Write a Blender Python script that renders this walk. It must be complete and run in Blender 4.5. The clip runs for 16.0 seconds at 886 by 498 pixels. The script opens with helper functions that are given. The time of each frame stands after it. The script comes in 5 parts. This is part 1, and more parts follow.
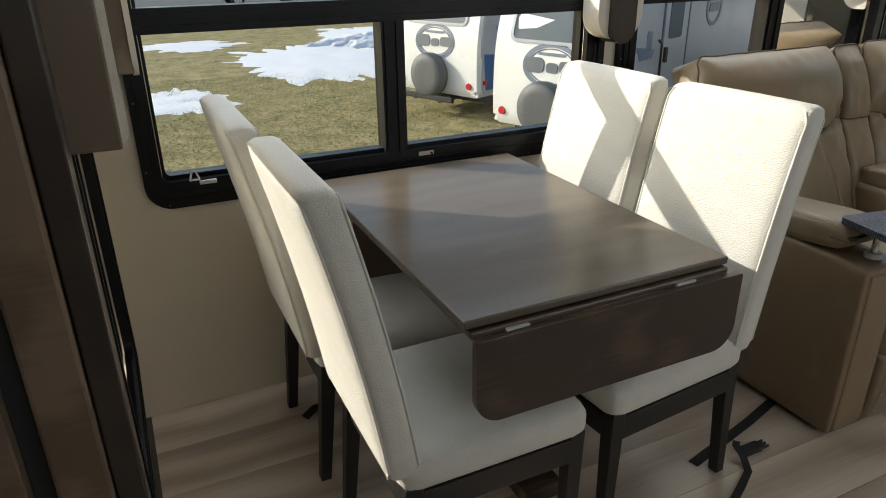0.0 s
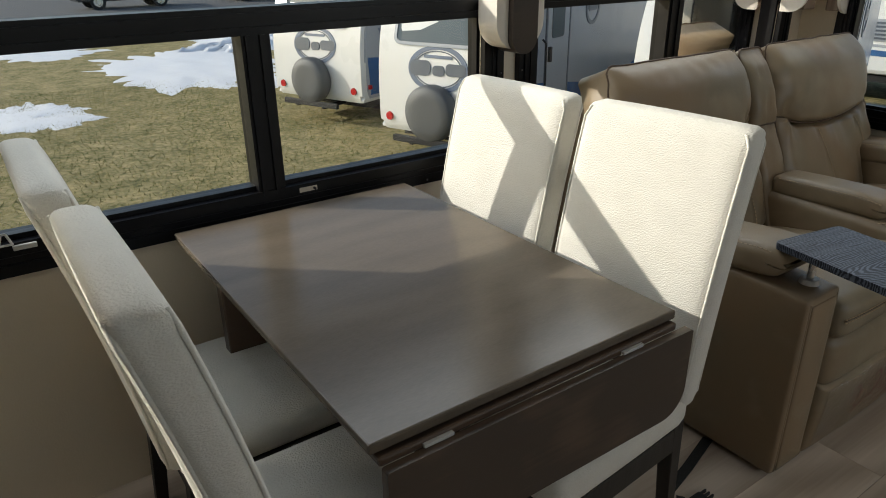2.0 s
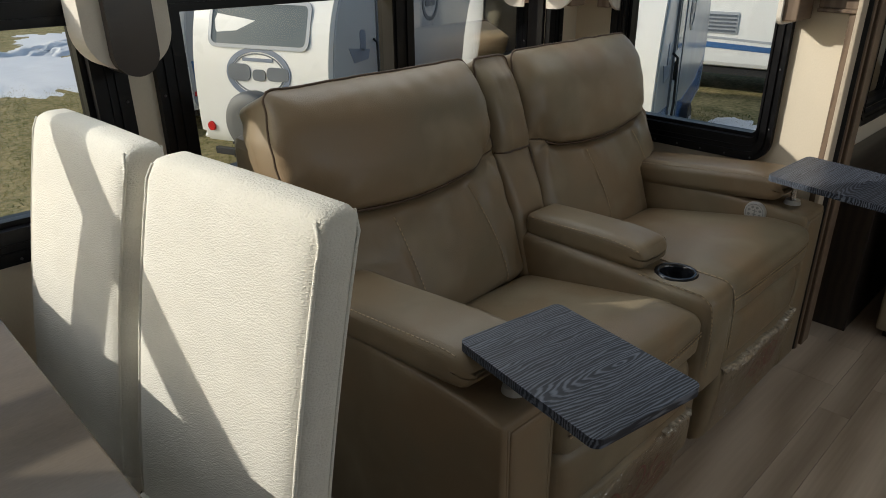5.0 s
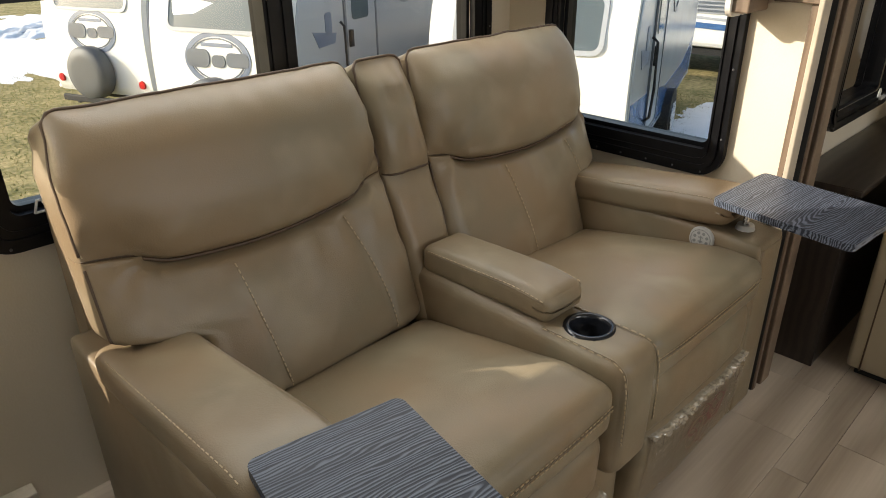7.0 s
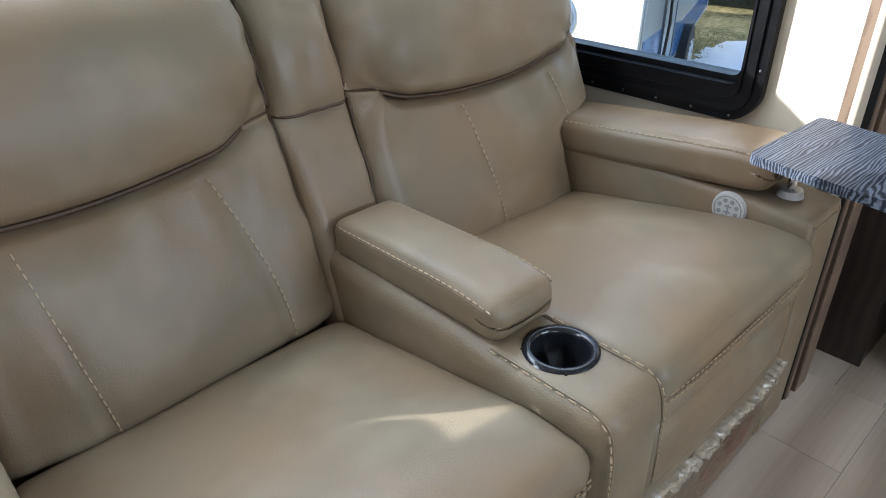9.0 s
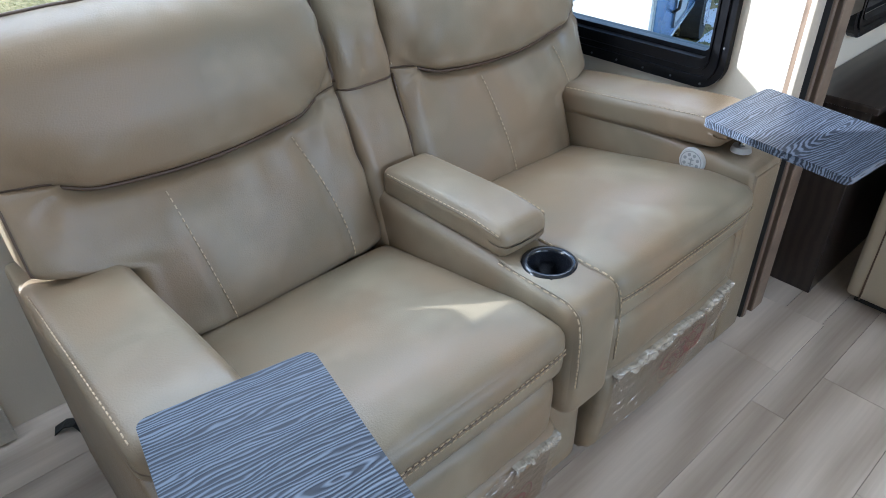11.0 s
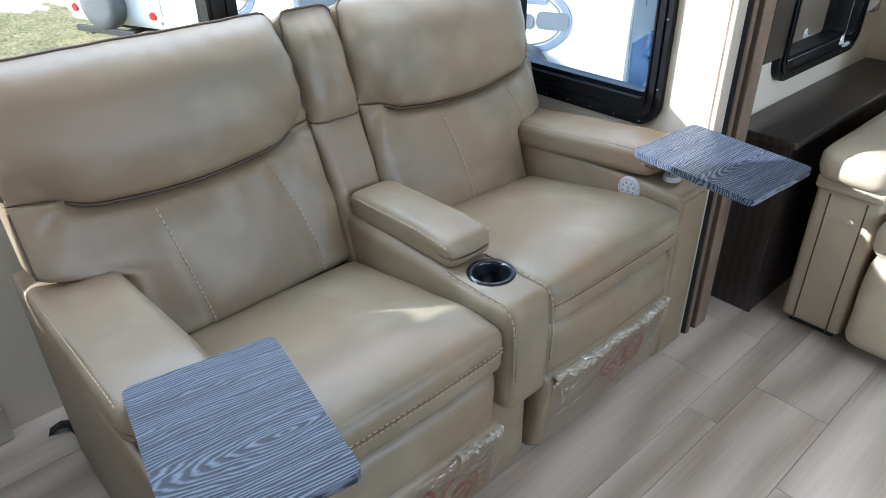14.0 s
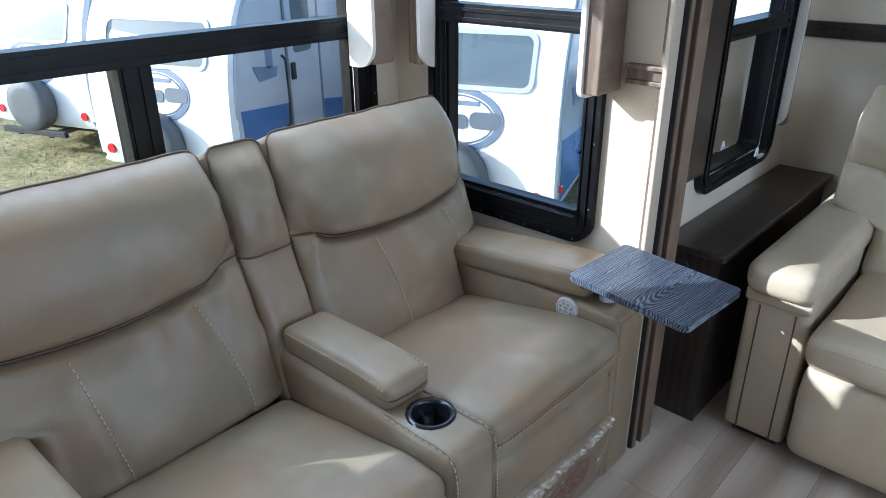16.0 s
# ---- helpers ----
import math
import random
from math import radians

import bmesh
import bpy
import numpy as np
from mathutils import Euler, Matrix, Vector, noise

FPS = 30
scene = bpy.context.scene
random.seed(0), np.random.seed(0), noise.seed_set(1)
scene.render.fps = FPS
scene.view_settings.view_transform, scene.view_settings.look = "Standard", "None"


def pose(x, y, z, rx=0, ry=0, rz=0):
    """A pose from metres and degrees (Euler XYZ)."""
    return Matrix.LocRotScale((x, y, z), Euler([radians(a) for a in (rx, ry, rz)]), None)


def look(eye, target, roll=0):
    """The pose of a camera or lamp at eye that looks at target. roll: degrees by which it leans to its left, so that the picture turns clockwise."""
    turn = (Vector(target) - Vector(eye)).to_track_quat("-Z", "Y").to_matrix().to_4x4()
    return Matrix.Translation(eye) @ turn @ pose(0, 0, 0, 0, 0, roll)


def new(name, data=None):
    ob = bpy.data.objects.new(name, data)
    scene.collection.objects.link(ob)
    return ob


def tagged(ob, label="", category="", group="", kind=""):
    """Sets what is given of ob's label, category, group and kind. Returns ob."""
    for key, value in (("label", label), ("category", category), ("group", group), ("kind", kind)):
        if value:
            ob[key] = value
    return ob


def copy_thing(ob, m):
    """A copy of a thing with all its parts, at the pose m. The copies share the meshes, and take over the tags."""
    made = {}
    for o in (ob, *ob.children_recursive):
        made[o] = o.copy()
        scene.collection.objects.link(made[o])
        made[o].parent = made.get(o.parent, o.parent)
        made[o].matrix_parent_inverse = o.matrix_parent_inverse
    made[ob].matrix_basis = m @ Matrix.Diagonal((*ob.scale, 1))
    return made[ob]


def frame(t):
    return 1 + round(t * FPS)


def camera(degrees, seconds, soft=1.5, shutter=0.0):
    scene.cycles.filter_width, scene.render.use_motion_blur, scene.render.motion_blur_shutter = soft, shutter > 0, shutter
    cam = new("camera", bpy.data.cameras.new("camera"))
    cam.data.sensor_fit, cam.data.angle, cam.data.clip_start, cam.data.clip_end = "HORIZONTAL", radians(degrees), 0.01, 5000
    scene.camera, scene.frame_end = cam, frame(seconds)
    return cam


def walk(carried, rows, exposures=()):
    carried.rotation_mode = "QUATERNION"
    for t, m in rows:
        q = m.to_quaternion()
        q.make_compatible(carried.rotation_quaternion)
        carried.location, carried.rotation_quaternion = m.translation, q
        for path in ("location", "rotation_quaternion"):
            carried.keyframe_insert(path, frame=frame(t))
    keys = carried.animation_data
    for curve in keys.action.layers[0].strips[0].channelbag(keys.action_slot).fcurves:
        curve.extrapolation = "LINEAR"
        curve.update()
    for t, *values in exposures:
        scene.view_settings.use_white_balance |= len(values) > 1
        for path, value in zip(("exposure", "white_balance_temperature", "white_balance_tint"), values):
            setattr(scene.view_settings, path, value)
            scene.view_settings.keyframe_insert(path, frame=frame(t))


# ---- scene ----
cam = camera(65.6, 16.0, soft=0.95)
PATH = [
    (0, (0.444, 0.483, 1.412), (1.227, 2.142, 0.613), -0.7),
    (0.5, (0.439, 0.573, 1.41), (1.228, 2.229, 0.612), -0.7),
    (1, (0.443, 0.658, 1.412), (1.259, 2.299, 0.612), -0.7),
    (1.5, (0.49, 0.719, 1.415), (1.409, 2.304, 0.614), -0.7),
    (2, (0.613, 0.799, 1.409), (1.656, 2.305, 0.606), -0.7),
    (2.5, (0.755, 0.818, 1.407), (1.855, 2.282, 0.604), -0.8),
    (3, (0.88, 0.847, 1.4), (2.019, 2.281, 0.597), -0.7),
    (3.5, (1.016, 0.894, 1.394), (2.2, 2.29, 0.589), -0.6),
    (4, (1.151, 0.911, 1.388), (2.385, 2.261, 0.579), -0.5),
    (4.5, (1.33, 0.894, 1.372), (2.6, 2.213, 0.566), -0.4),
    (7, (1.953, 0.953, 1.363), (3.21, 2.243, 0.495), -0.7),
    (7.5, (2.125, 0.951, 1.341), (3.367, 2.257, 0.473), -0.8),
    (8, (2.294, 1.079, 1.285), (3.518, 2.392, 0.402), -0.8),
    (8.5, (2.407, 1.175, 1.197), (3.621, 2.463, 0.266), -0.7),
    (9, (2.401, 1.185, 1.189), (3.586, 2.442, 0.182), -0.8),
    (9.5, (2.36, 1.162, 1.191), (3.52, 2.396, 0.127), -0.7),
    (10, (2.287, 1.107, 1.254), (3.416, 2.318, 0.132), -0.9),
    (12.5, (2.085, 0.736, 1.436), (3.143, 2.012, 0.317), -1.1),
    (13, (2.091, 0.729, 1.44), (3.173, 2.02, 0.362), -1.2),
    (13.5, (2.094, 0.725, 1.439), (3.2, 2.015, 0.385), -1.1),
    (14, (2.103, 0.726, 1.428), (3.238, 2.006, 0.392), -1.0),
    (14.5, (2.114, 0.724, 1.427), (3.277, 1.992, 0.407), -1.0),
    (15, (2.131, 0.733, 1.43), (3.327, 1.98, 0.424), -0.9),
    (15.5, (2.152, 0.745, 1.473), (3.385, 1.982, 0.498), -0.8),
    (16, (2.18, 0.78, 1.52), (3.512, 2.022, 0.692), -0.4),
]
walk(cam, [(t, look(eye, target, roll)) for t, eye, target, roll in PATH],
     [(0.0, 1.1, 6350, 7), (2.0, 0.78, 6350, 7), (3.5, 0.62, 6350, 7), (4.5, 0.42, 6350, 7), (7.0, 1.65, 6900, 9), (8.0, 1.9, 5800, 8), (9.0, 2.2, 5500, 8), (10.0, 2.36, 5000, 7), (12.5, 2.5, 5130, 7), (15.0, 2.42, 5080, 7), (16.0, 2.0, 4950, 7)])

# ---- light ----
SUN_TRAVEL = Vector((1.17, -1.0, -0.660))
world = bpy.data.worlds.new("world")
scene.world = world
world.use_nodes = True
wn = world.node_tree.nodes
sky = wn.new("ShaderNodeTexSky")
sky.sky_type = "NISHITA"
sky.sun_disc = False
sky.sun_elevation = radians(23.2)
sky.sun_rotation = radians(310.5)
sky.dust_density = 2.0
wn["Background"].inputs["Strength"].default_value = 0.15
world.node_tree.links.new(sky.outputs["Color"], wn["Background"].inputs["Color"])
sun = new("sun", bpy.data.lights.new("sun", "SUN"))
sun.data.energy = 2.5
sun.data.angle = radians(0.5)
sun.data.color = (1.0, 0.93, 0.82)
sun.matrix_world = look((0, 0, 0), SUN_TRAVEL)
# added fill lamps in assumed windows across the room, unseen behind the walker
for x_, e_ in ((1.30, 2.8), (3.60, 8.2)):
    lamp = new("window_fill", bpy.data.lights.new("window_fill", "AREA"))
    lamp.data.shape, lamp.data.size, lamp.data.size_y, lamp.data.energy = "RECTANGLE", 1.5, 0.60, e_
    lamp.data.color = (0.93, 0.97, 1.0)
    lamp.matrix_world = look((x_, -1.31, 1.66), (x_, 0.6, 0.9))
# sky light in the upper panes of the slide-out's windows
for x_, w_, e_ in ((1.27, 1.45, 4.0), (2.97, 1.42, 4.6)):
    lamp = new("window_fill", bpy.data.lights.new("window_fill", "AREA"))
    lamp.data.shape, lamp.data.size, lamp.data.size_y, lamp.data.energy = "RECTANGLE", w_, 0.40, e_
    lamp.data.color = (0.95, 0.98, 1.0)
    lamp.matrix_world = look((x_, 2.545, 1.74), (x_, 1.60, 1.05))

# and in the end window beside the sofa
lamp = new("window_fill", bpy.data.lights.new("window_fill", "AREA"))
lamp.data.shape, lamp.data.size, lamp.data.size_y, lamp.data.energy = "RECTANGLE", 0.52, 0.56, 0.7
lamp.data.color = (0.93, 0.97, 1.0)
lamp.matrix_world = look((3.862, 2.085, 1.64), (2.9, 1.75, 0.75))

# ---- materials ----


def material(name, c1, c2=None, scale=8.0, rough=0.5, metal=0.0, bump=0.0, bump_scale=80.0, stretch=(1, 1, 1), fine=0.35, spec=0.5, rough_var=0.12, coat=0.0, by_object=0.0):
    """Two-scale noise colour, roughness variation and fine relief, on object coordinates."""
    m = bpy.data.materials.new(name)
    m.use_nodes = True
    n, l = m.node_tree.nodes, m.node_tree.links
    b = n["Principled BSDF"]
    b.inputs["Metallic"].default_value = metal
    b.inputs["Specular IOR Level"].default_value = spec
    b.inputs["Coat Weight"].default_value = coat
    c2 = c2 or tuple(v * 0.8 for v in c1)
    tc = n.new("ShaderNodeTexCoord")
    mp = n.new("ShaderNodeMapping")
    mp.inputs["Scale"].default_value = stretch
    l.new(tc.outputs["Object"], mp.inputs["Vector"])
    big = n.new("ShaderNodeTexNoise")
    big.inputs["Scale"].default_value = scale
    big.inputs["Detail"].default_value = 4
    l.new(mp.outputs["Vector"], big.inputs["Vector"])
    small = n.new("ShaderNodeTexNoise")
    small.inputs["Scale"].default_value = bump_scale
    small.inputs["Detail"].default_value = 3
    l.new(mp.outputs["Vector"], small.inputs["Vector"])
    mixf = n.new("ShaderNodeMix")
    mixf.inputs["Factor"].default_value = fine
    l.new(big.outputs["Fac"], mixf.inputs["A"])
    l.new(small.outputs["Fac"], mixf.inputs["B"])
    ramp = n.new("ShaderNodeValToRGB")
    ramp.color_ramp.elements[0].position, ramp.color_ramp.elements[1].position = 0.32, 0.68
    ramp.color_ramp.elements[0].color, ramp.color_ramp.elements[1].color = (*c2, 1), (*c1, 1)
    l.new(mixf.outputs["Result"], ramp.inputs["Fac"])
    colour = ramp.outputs["Color"]
    if by_object:
        info = n.new("ShaderNodeObjectInfo")
        mr = n.new("ShaderNodeMapRange")
        mr.inputs["To Min"].default_value, mr.inputs["To Max"].default_value = 1 - by_object, 1 + by_object
        l.new(info.outputs["Random"], mr.inputs["Value"])
        hsv = n.new("ShaderNodeHueSaturation")
        l.new(mr.outputs["Result"], hsv.inputs["Value"])
        l.new(colour, hsv.inputs["Color"])
        colour = hsv.outputs["Color"]
    l.new(colour, b.inputs["Base Color"])
    rr = n.new("ShaderNodeMapRange")
    rr.inputs["To Min"].default_value, rr.inputs["To Max"].default_value = max(rough - rough_var, 0.02), min(rough + rough_var, 1)
    l.new(big.outputs["Fac"], rr.inputs["Value"])
    l.new(rr.outputs["Result"], b.inputs["Roughness"])
    if bump:
        bp = n.new("ShaderNodeBump")
        bp.inputs["Strength"].default_value = bump
        bp.inputs["Distance"].default_value = 0.01
        l.new(small.outputs["Fac"], bp.inputs["Height"])
        l.new(bp.outputs["Normal"], b.inputs["Normal"])
    return m


def wood_grain(name, dark, light, scale=(1, 1, 1), rings=9.0, distortion=5.0, rough=0.45, bump=0.15, by_object=0.0, spec=0.5, contrast=(0.35, 0.65), coat=0.0, figure=None, streaks=0.45):
    """Wood with long grain and cathedral figure along the local x direction."""
    m = bpy.data.materials.new(name)
    m.use_nodes = True
    n, l = m.node_tree.nodes, m.node_tree.links
    b = n["Principled BSDF"]
    b.inputs["Roughness"].default_value = rough
    b.inputs["Specular IOR Level"].default_value = spec
    b.inputs["Coat Weight"].default_value = coat
    tc = n.new("ShaderNodeTexCoord")
    mp = n.new("ShaderNodeMapping")
    mp.inputs["Scale"].default_value = scale
    l.new(tc.outputs["Object"], mp.inputs["Vector"])
    vec = mp.outputs["Vector"]
    info = n.new("ShaderNodeObjectInfo")
    if by_object:
        add = n.new("ShaderNodeVectorMath")
        add.operation = "MULTIPLY_ADD"
        add.inputs[1].default_value = (1, 1, 1)
        scl = n.new("ShaderNodeVectorMath")
        scl.operation = "SCALE"
        scl.inputs[0].default_value = (7, 13, 5)
        l.new(info.outputs["Random"], scl.inputs["Scale"])
        l.new(vec, add.inputs[0])
        l.new(scl.outputs["Vector"], add.inputs[2])
        vec = add.outputs["Vector"]
    wave = n.new("ShaderNodeTexWave")
    wave.wave_type, wave.bands_direction = "BANDS", "Y"
    if figure:
        wave.wave_type, wave.rings_direction = "RINGS", "Z"
        mp.inputs["Location"].default_value = figure
    wave.inputs["Scale"].default_value = rings
    wave.inputs["Distortion"].default_value = distortion
    wave.inputs["Detail"].default_value = 2.5
    wave.inputs["Detail Scale"].default_value = 0.8
    l.new(vec, wave.inputs["Vector"])
    fib = n.new("ShaderNodeTexNoise")
    fib.inputs["Scale"].default_value = 60
    fib.inputs["Detail"].default_value = 4
    st = n.new("ShaderNodeMapping")
    st.inputs["Scale"].default_value = (0.12, 1.6, 1.6)
    l.new(vec, st.inputs["Vector"])
    l.new(st.outputs["Vector"], fib.inputs["Vector"])
    mx = n.new("ShaderNodeMix")
    mx.inputs["Factor"].default_value = streaks
    l.new(wave.outputs["Fac"], mx.inputs["A"])
    l.new(fib.outputs["Fac"], mx.inputs["B"])
    ramp = n.new("ShaderNodeValToRGB")
    ramp.color_ramp.elements[0].position, ramp.color_ramp.elements[1].position = contrast
    ramp.color_ramp.elements[0].color, ramp.color_ramp.elements[1].color = (*dark, 1), (*light, 1)
    l.new(mx.outputs["Result"], ramp.inputs["Fac"])
    colour = ramp.outputs["Color"]
    if by_object:
        mr = n.new("ShaderNodeMapRange")
        mr.inputs["To Min"].default_value, mr.inputs["To Max"].default_value = 1 - by_object, 1 + by_object
        l.new(info.outputs["Random"], mr.inputs["Value"])
        hsv = n.new("ShaderNodeHueSaturation")
        l.new(mr.outputs["Result"], hsv.inputs["Value"])
        l.new(colour, hsv.inputs["Color"])
        colour = hsv.outputs["Color"]
    l.new(colour, b.inputs["Base Color"])
    if bump:
        bp = n.new("ShaderNodeBump")
        bp.inputs["Strength"].default_value = bump
        bp.inputs["Distance"].default_value = 0.004
        l.new(mx.outputs["Result"], bp.inputs["Height"])
        l.new(bp.outputs["Normal"], b.inputs["Normal"])
    return m


def glass(name, tint=(0.75, 0.8, 0.82), gloss=0.03):
    """A thin tinted pane: clear through, with mirror reflections at grazing angles."""
    m = bpy.data.materials.new(name)
    m.use_nodes = True
    n, l = m.node_tree.nodes, m.node_tree.links
    n.remove(n["Principled BSDF"])
    tr = n.new("ShaderNodeBsdfTransparent")
    tr.inputs["Color"].default_value = (*tint, 1)
    gl = n.new("ShaderNodeBsdfGlossy")
    gl.inputs["Roughness"].default_value = gloss
    fr = n.new("ShaderNodeFresnel")
    fr.inputs["IOR"].default_value = 1.35
    mx = n.new("ShaderNodeMixShader")
    l.new(fr.outputs["Fac"], mx.inputs["Fac"])
    l.new(tr.outputs["BSDF"], mx.inputs[1])
    l.new(gl.outputs["BSDF"], mx.inputs[2])
    l.new(mx.outputs["Shader"], n["Material Output"].inputs["Surface"])
    return m


def leather(name, warm, cool, pale):
    """Soft coated leather: broad warm and greyish clouds, small pale scuffs, fine grain and shallow wrinkles."""
    m = bpy.data.materials.new(name)
    m.use_nodes = True
    n, l = m.node_tree.nodes, m.node_tree.links
    b = n["Principled BSDF"]
    b.inputs["Specular IOR Level"].default_value = 0.42
    tc = n.new("ShaderNodeTexCoord")

    def cloud(scale, detail, distortion=0.0):
        t = n.new("ShaderNodeTexNoise")
        t.inputs["Scale"].default_value, t.inputs["Detail"].default_value, t.inputs["Distortion"].default_value = scale, detail, distortion
        l.new(tc.outputs["Object"], t.inputs["Vector"])
        return t

    def spread(source, low, high):
        r = n.new("ShaderNodeMapRange")
        r.inputs["From Min"].default_value, r.inputs["From Max"].default_value = low, high
        l.new(source, r.inputs["Value"])
        return r.outputs["Result"]

    def blend(fac, a, c):
        x = n.new("ShaderNodeMix")
        x.data_type = "RGBA"
        l.new(fac, x.inputs["Factor"])
        if isinstance(a, tuple):
            x.inputs[6].default_value = (*a, 1)
        else:
            l.new(a, x.inputs[6])
        x.inputs[7].default_value = (*c, 1)
        return x.outputs[2]
    broad, mottle, fold, grain = cloud(3.4, 2, 0.3), cloud(7, 2, 0.2), cloud(9, 1.5, 0.6), cloud(340, 2)
    base = blend(spread(broad.outputs["Fac"], 0.36, 0.64), warm, cool)
    base = blend(spread(mottle.outputs["Fac"], 0.50, 0.94), base, pale)
    l.new(base, b.inputs["Base Color"])
    rr = n.new("ShaderNodeMapRange")
    rr.inputs["To Min"].default_value, rr.inputs["To Max"].default_value = 0.34, 0.48
    l.new(mottle.outputs["Fac"], rr.inputs["Value"])
    l.new(rr.outputs["Result"], b.inputs["Roughness"])
    b1, b2 = n.new("ShaderNodeBump"), n.new("ShaderNodeBump")
    b1.inputs["Strength"].default_value, b1.inputs["Distance"].default_value = 0.20, 0.010
    b2.inputs["Strength"].default_value, b2.inputs["Distance"].default_value = 0.16, 0.004
    l.new(fold.outputs["Fac"], b1.inputs["Height"])
    l.new(grain.outputs["Fac"], b2.inputs["Height"])
    l.new(b1.outputs["Normal"], b2.inputs["Normal"])
    l.new(b2.outputs["Normal"], b.inputs["Normal"])
    return m


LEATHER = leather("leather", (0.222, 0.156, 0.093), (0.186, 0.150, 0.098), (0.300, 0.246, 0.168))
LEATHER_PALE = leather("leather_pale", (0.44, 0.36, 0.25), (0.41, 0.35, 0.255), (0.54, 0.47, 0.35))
STITCH = material("stitch_thread", (0.48, 0.37, 0.24), scale=30, rough=0.8)
PIPING = material("seam_piping", (0.085, 0.050, 0.028), scale=30, rough=0.55)
FABRIC = material("chair_fabric", (0.70, 0.68, 0.62), (0.62, 0.60, 0.54), scale=14, rough=0.85, bump=0.42, bump_scale=240, stretch=(1, 1, 1.8), fine=0.5)
BLACK_WOOD = material("black_wood", (0.016, 0.014, 0.013), (0.009, 0.008, 0.008), scale=10, rough=0.45, bump=0.05, stretch=(6, 6, 1))
# top's base colour raised to hold sheen and reflected daylight; the edge stays darker
TABLE = material("table_top_with_sheen", (0.140, 0.114, 0.086), (0.100, 0.081, 0.061), scale=2.5, rough=0.21, bump=0.02, bump_scale=90, stretch=(1, 4, 1), fine=0.3, rough_var=0.03, spec=0.20, coat=0.0)
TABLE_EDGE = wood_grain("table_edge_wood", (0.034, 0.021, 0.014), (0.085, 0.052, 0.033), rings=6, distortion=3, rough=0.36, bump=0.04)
WALL = material("wall_vinyl", (0.67, 0.59, 0.47), (0.62, 0.545, 0.43), scale=3, rough=0.6, bump=0.08, bump_scale=220, stretch=(1, 1, 0.6))
CEIL = material("ceiling_vinyl", (0.75, 0.72, 0.66), scale=3, rough=0.7)
FLOOR = wood_grain("floor_vinyl_plank", (0.36, 0.29, 0.225), (0.60, 0.51, 0.42), scale=(0.5, 1, 1), rings=2.0, distortion=7, rough=0.42, bump=0.04, by_object=0.10, contrast=(0.15, 0.85))
GROUT = material("floor_joint", (0.07, 0.055, 0.045), rough=0.7)
TRIM = wood_grain("brown_trim_wood", (0.118, 0.080, 0.054), (0.175, 0.123, 0.085), scale=(1, 1, 1), rings=10, distortion=3, rough=0.42, bump=0.05)
DARK_TRIM = wood_grain("espresso_trim_wood", (0.027, 0.020, 0.016), (0.040, 0.029, 0.023), rings=10, distortion=3, rough=0.30, bump=0.05)
BEIGE_TRIM = material("beige_trim", (0.46, 0.39, 0.30), scale=6, rough=0.55)
BLACK_FRAME = material("black_window_frame", (0.006, 0.006, 0.007), (0.003, 0.003, 0.004), scale=20, rough=0.36, bump=0.03, bump_scale=300, spec=0.22)
RUBBER = material("black_rubber", (0.014, 0.014, 0.015), scale=20, rough=0.7, bump=0.1)
GLASS = glass("window_glass", (0.64, 0.66, 0.66))
TRAY = wood_grain("grey_oak_laminate", (0.015, 0.019, 0.030), (0.128, 0.146, 0.188), scale=(0.20, 1.0, 1), rings=58.0, distortion=11.0, rough=0.45, spec=0.30, bump=0.2, contrast=(0.42, 0.72), figure=(-0.012, 0.05, 0.0), streaks=0.56)
CHROME = material("brushed_steel", (0.62, 0.62, 0.63), scale=20, rough=0.28, metal=1.0)
CUP = material("cup_holder_plastic", (0.012, 0.013, 0.017), scale=20, rough=0.16, rough_var=0.04)
SCREW = material("dull_screw", (0.10, 0.10, 0.105), scale=20, rough=0.4)
DIAL_GREY = material("dial_grey", (0.30, 0.30, 0.30), scale=20, rough=0.4)
SILVER = material("silver_plastic", (0.55, 0.54, 0.52), (0.48, 0.47, 0.46), scale=30, rough=0.35)
WHITE_PLASTIC = material("white_plastic", (0.78, 0.77, 0.74), scale=20, rough=0.4)
IVORY = material("ivory_plastic", (0.62, 0.56, 0.46), scale=20, rough=0.45)
CREAM = material("cream_padded_fabric", (0.66, 0.61, 0.54), (0.6, 0.55, 0.48), scale=20, rough=0.8, bump=0.2, bump_scale=300)
STRAP = material("black_webbing", (0.012, 0.012, 0.012), scale=40, rough=0.75, bump=0.4, bump_scale=600)
BURGUNDY = material("burgundy_print", (0.20, 0.055, 0.040), scale=20, rough=0.4)
GOLD_PRINT = material("tan_print", (0.34, 0.24, 0.13), scale=20, rough=0.4)


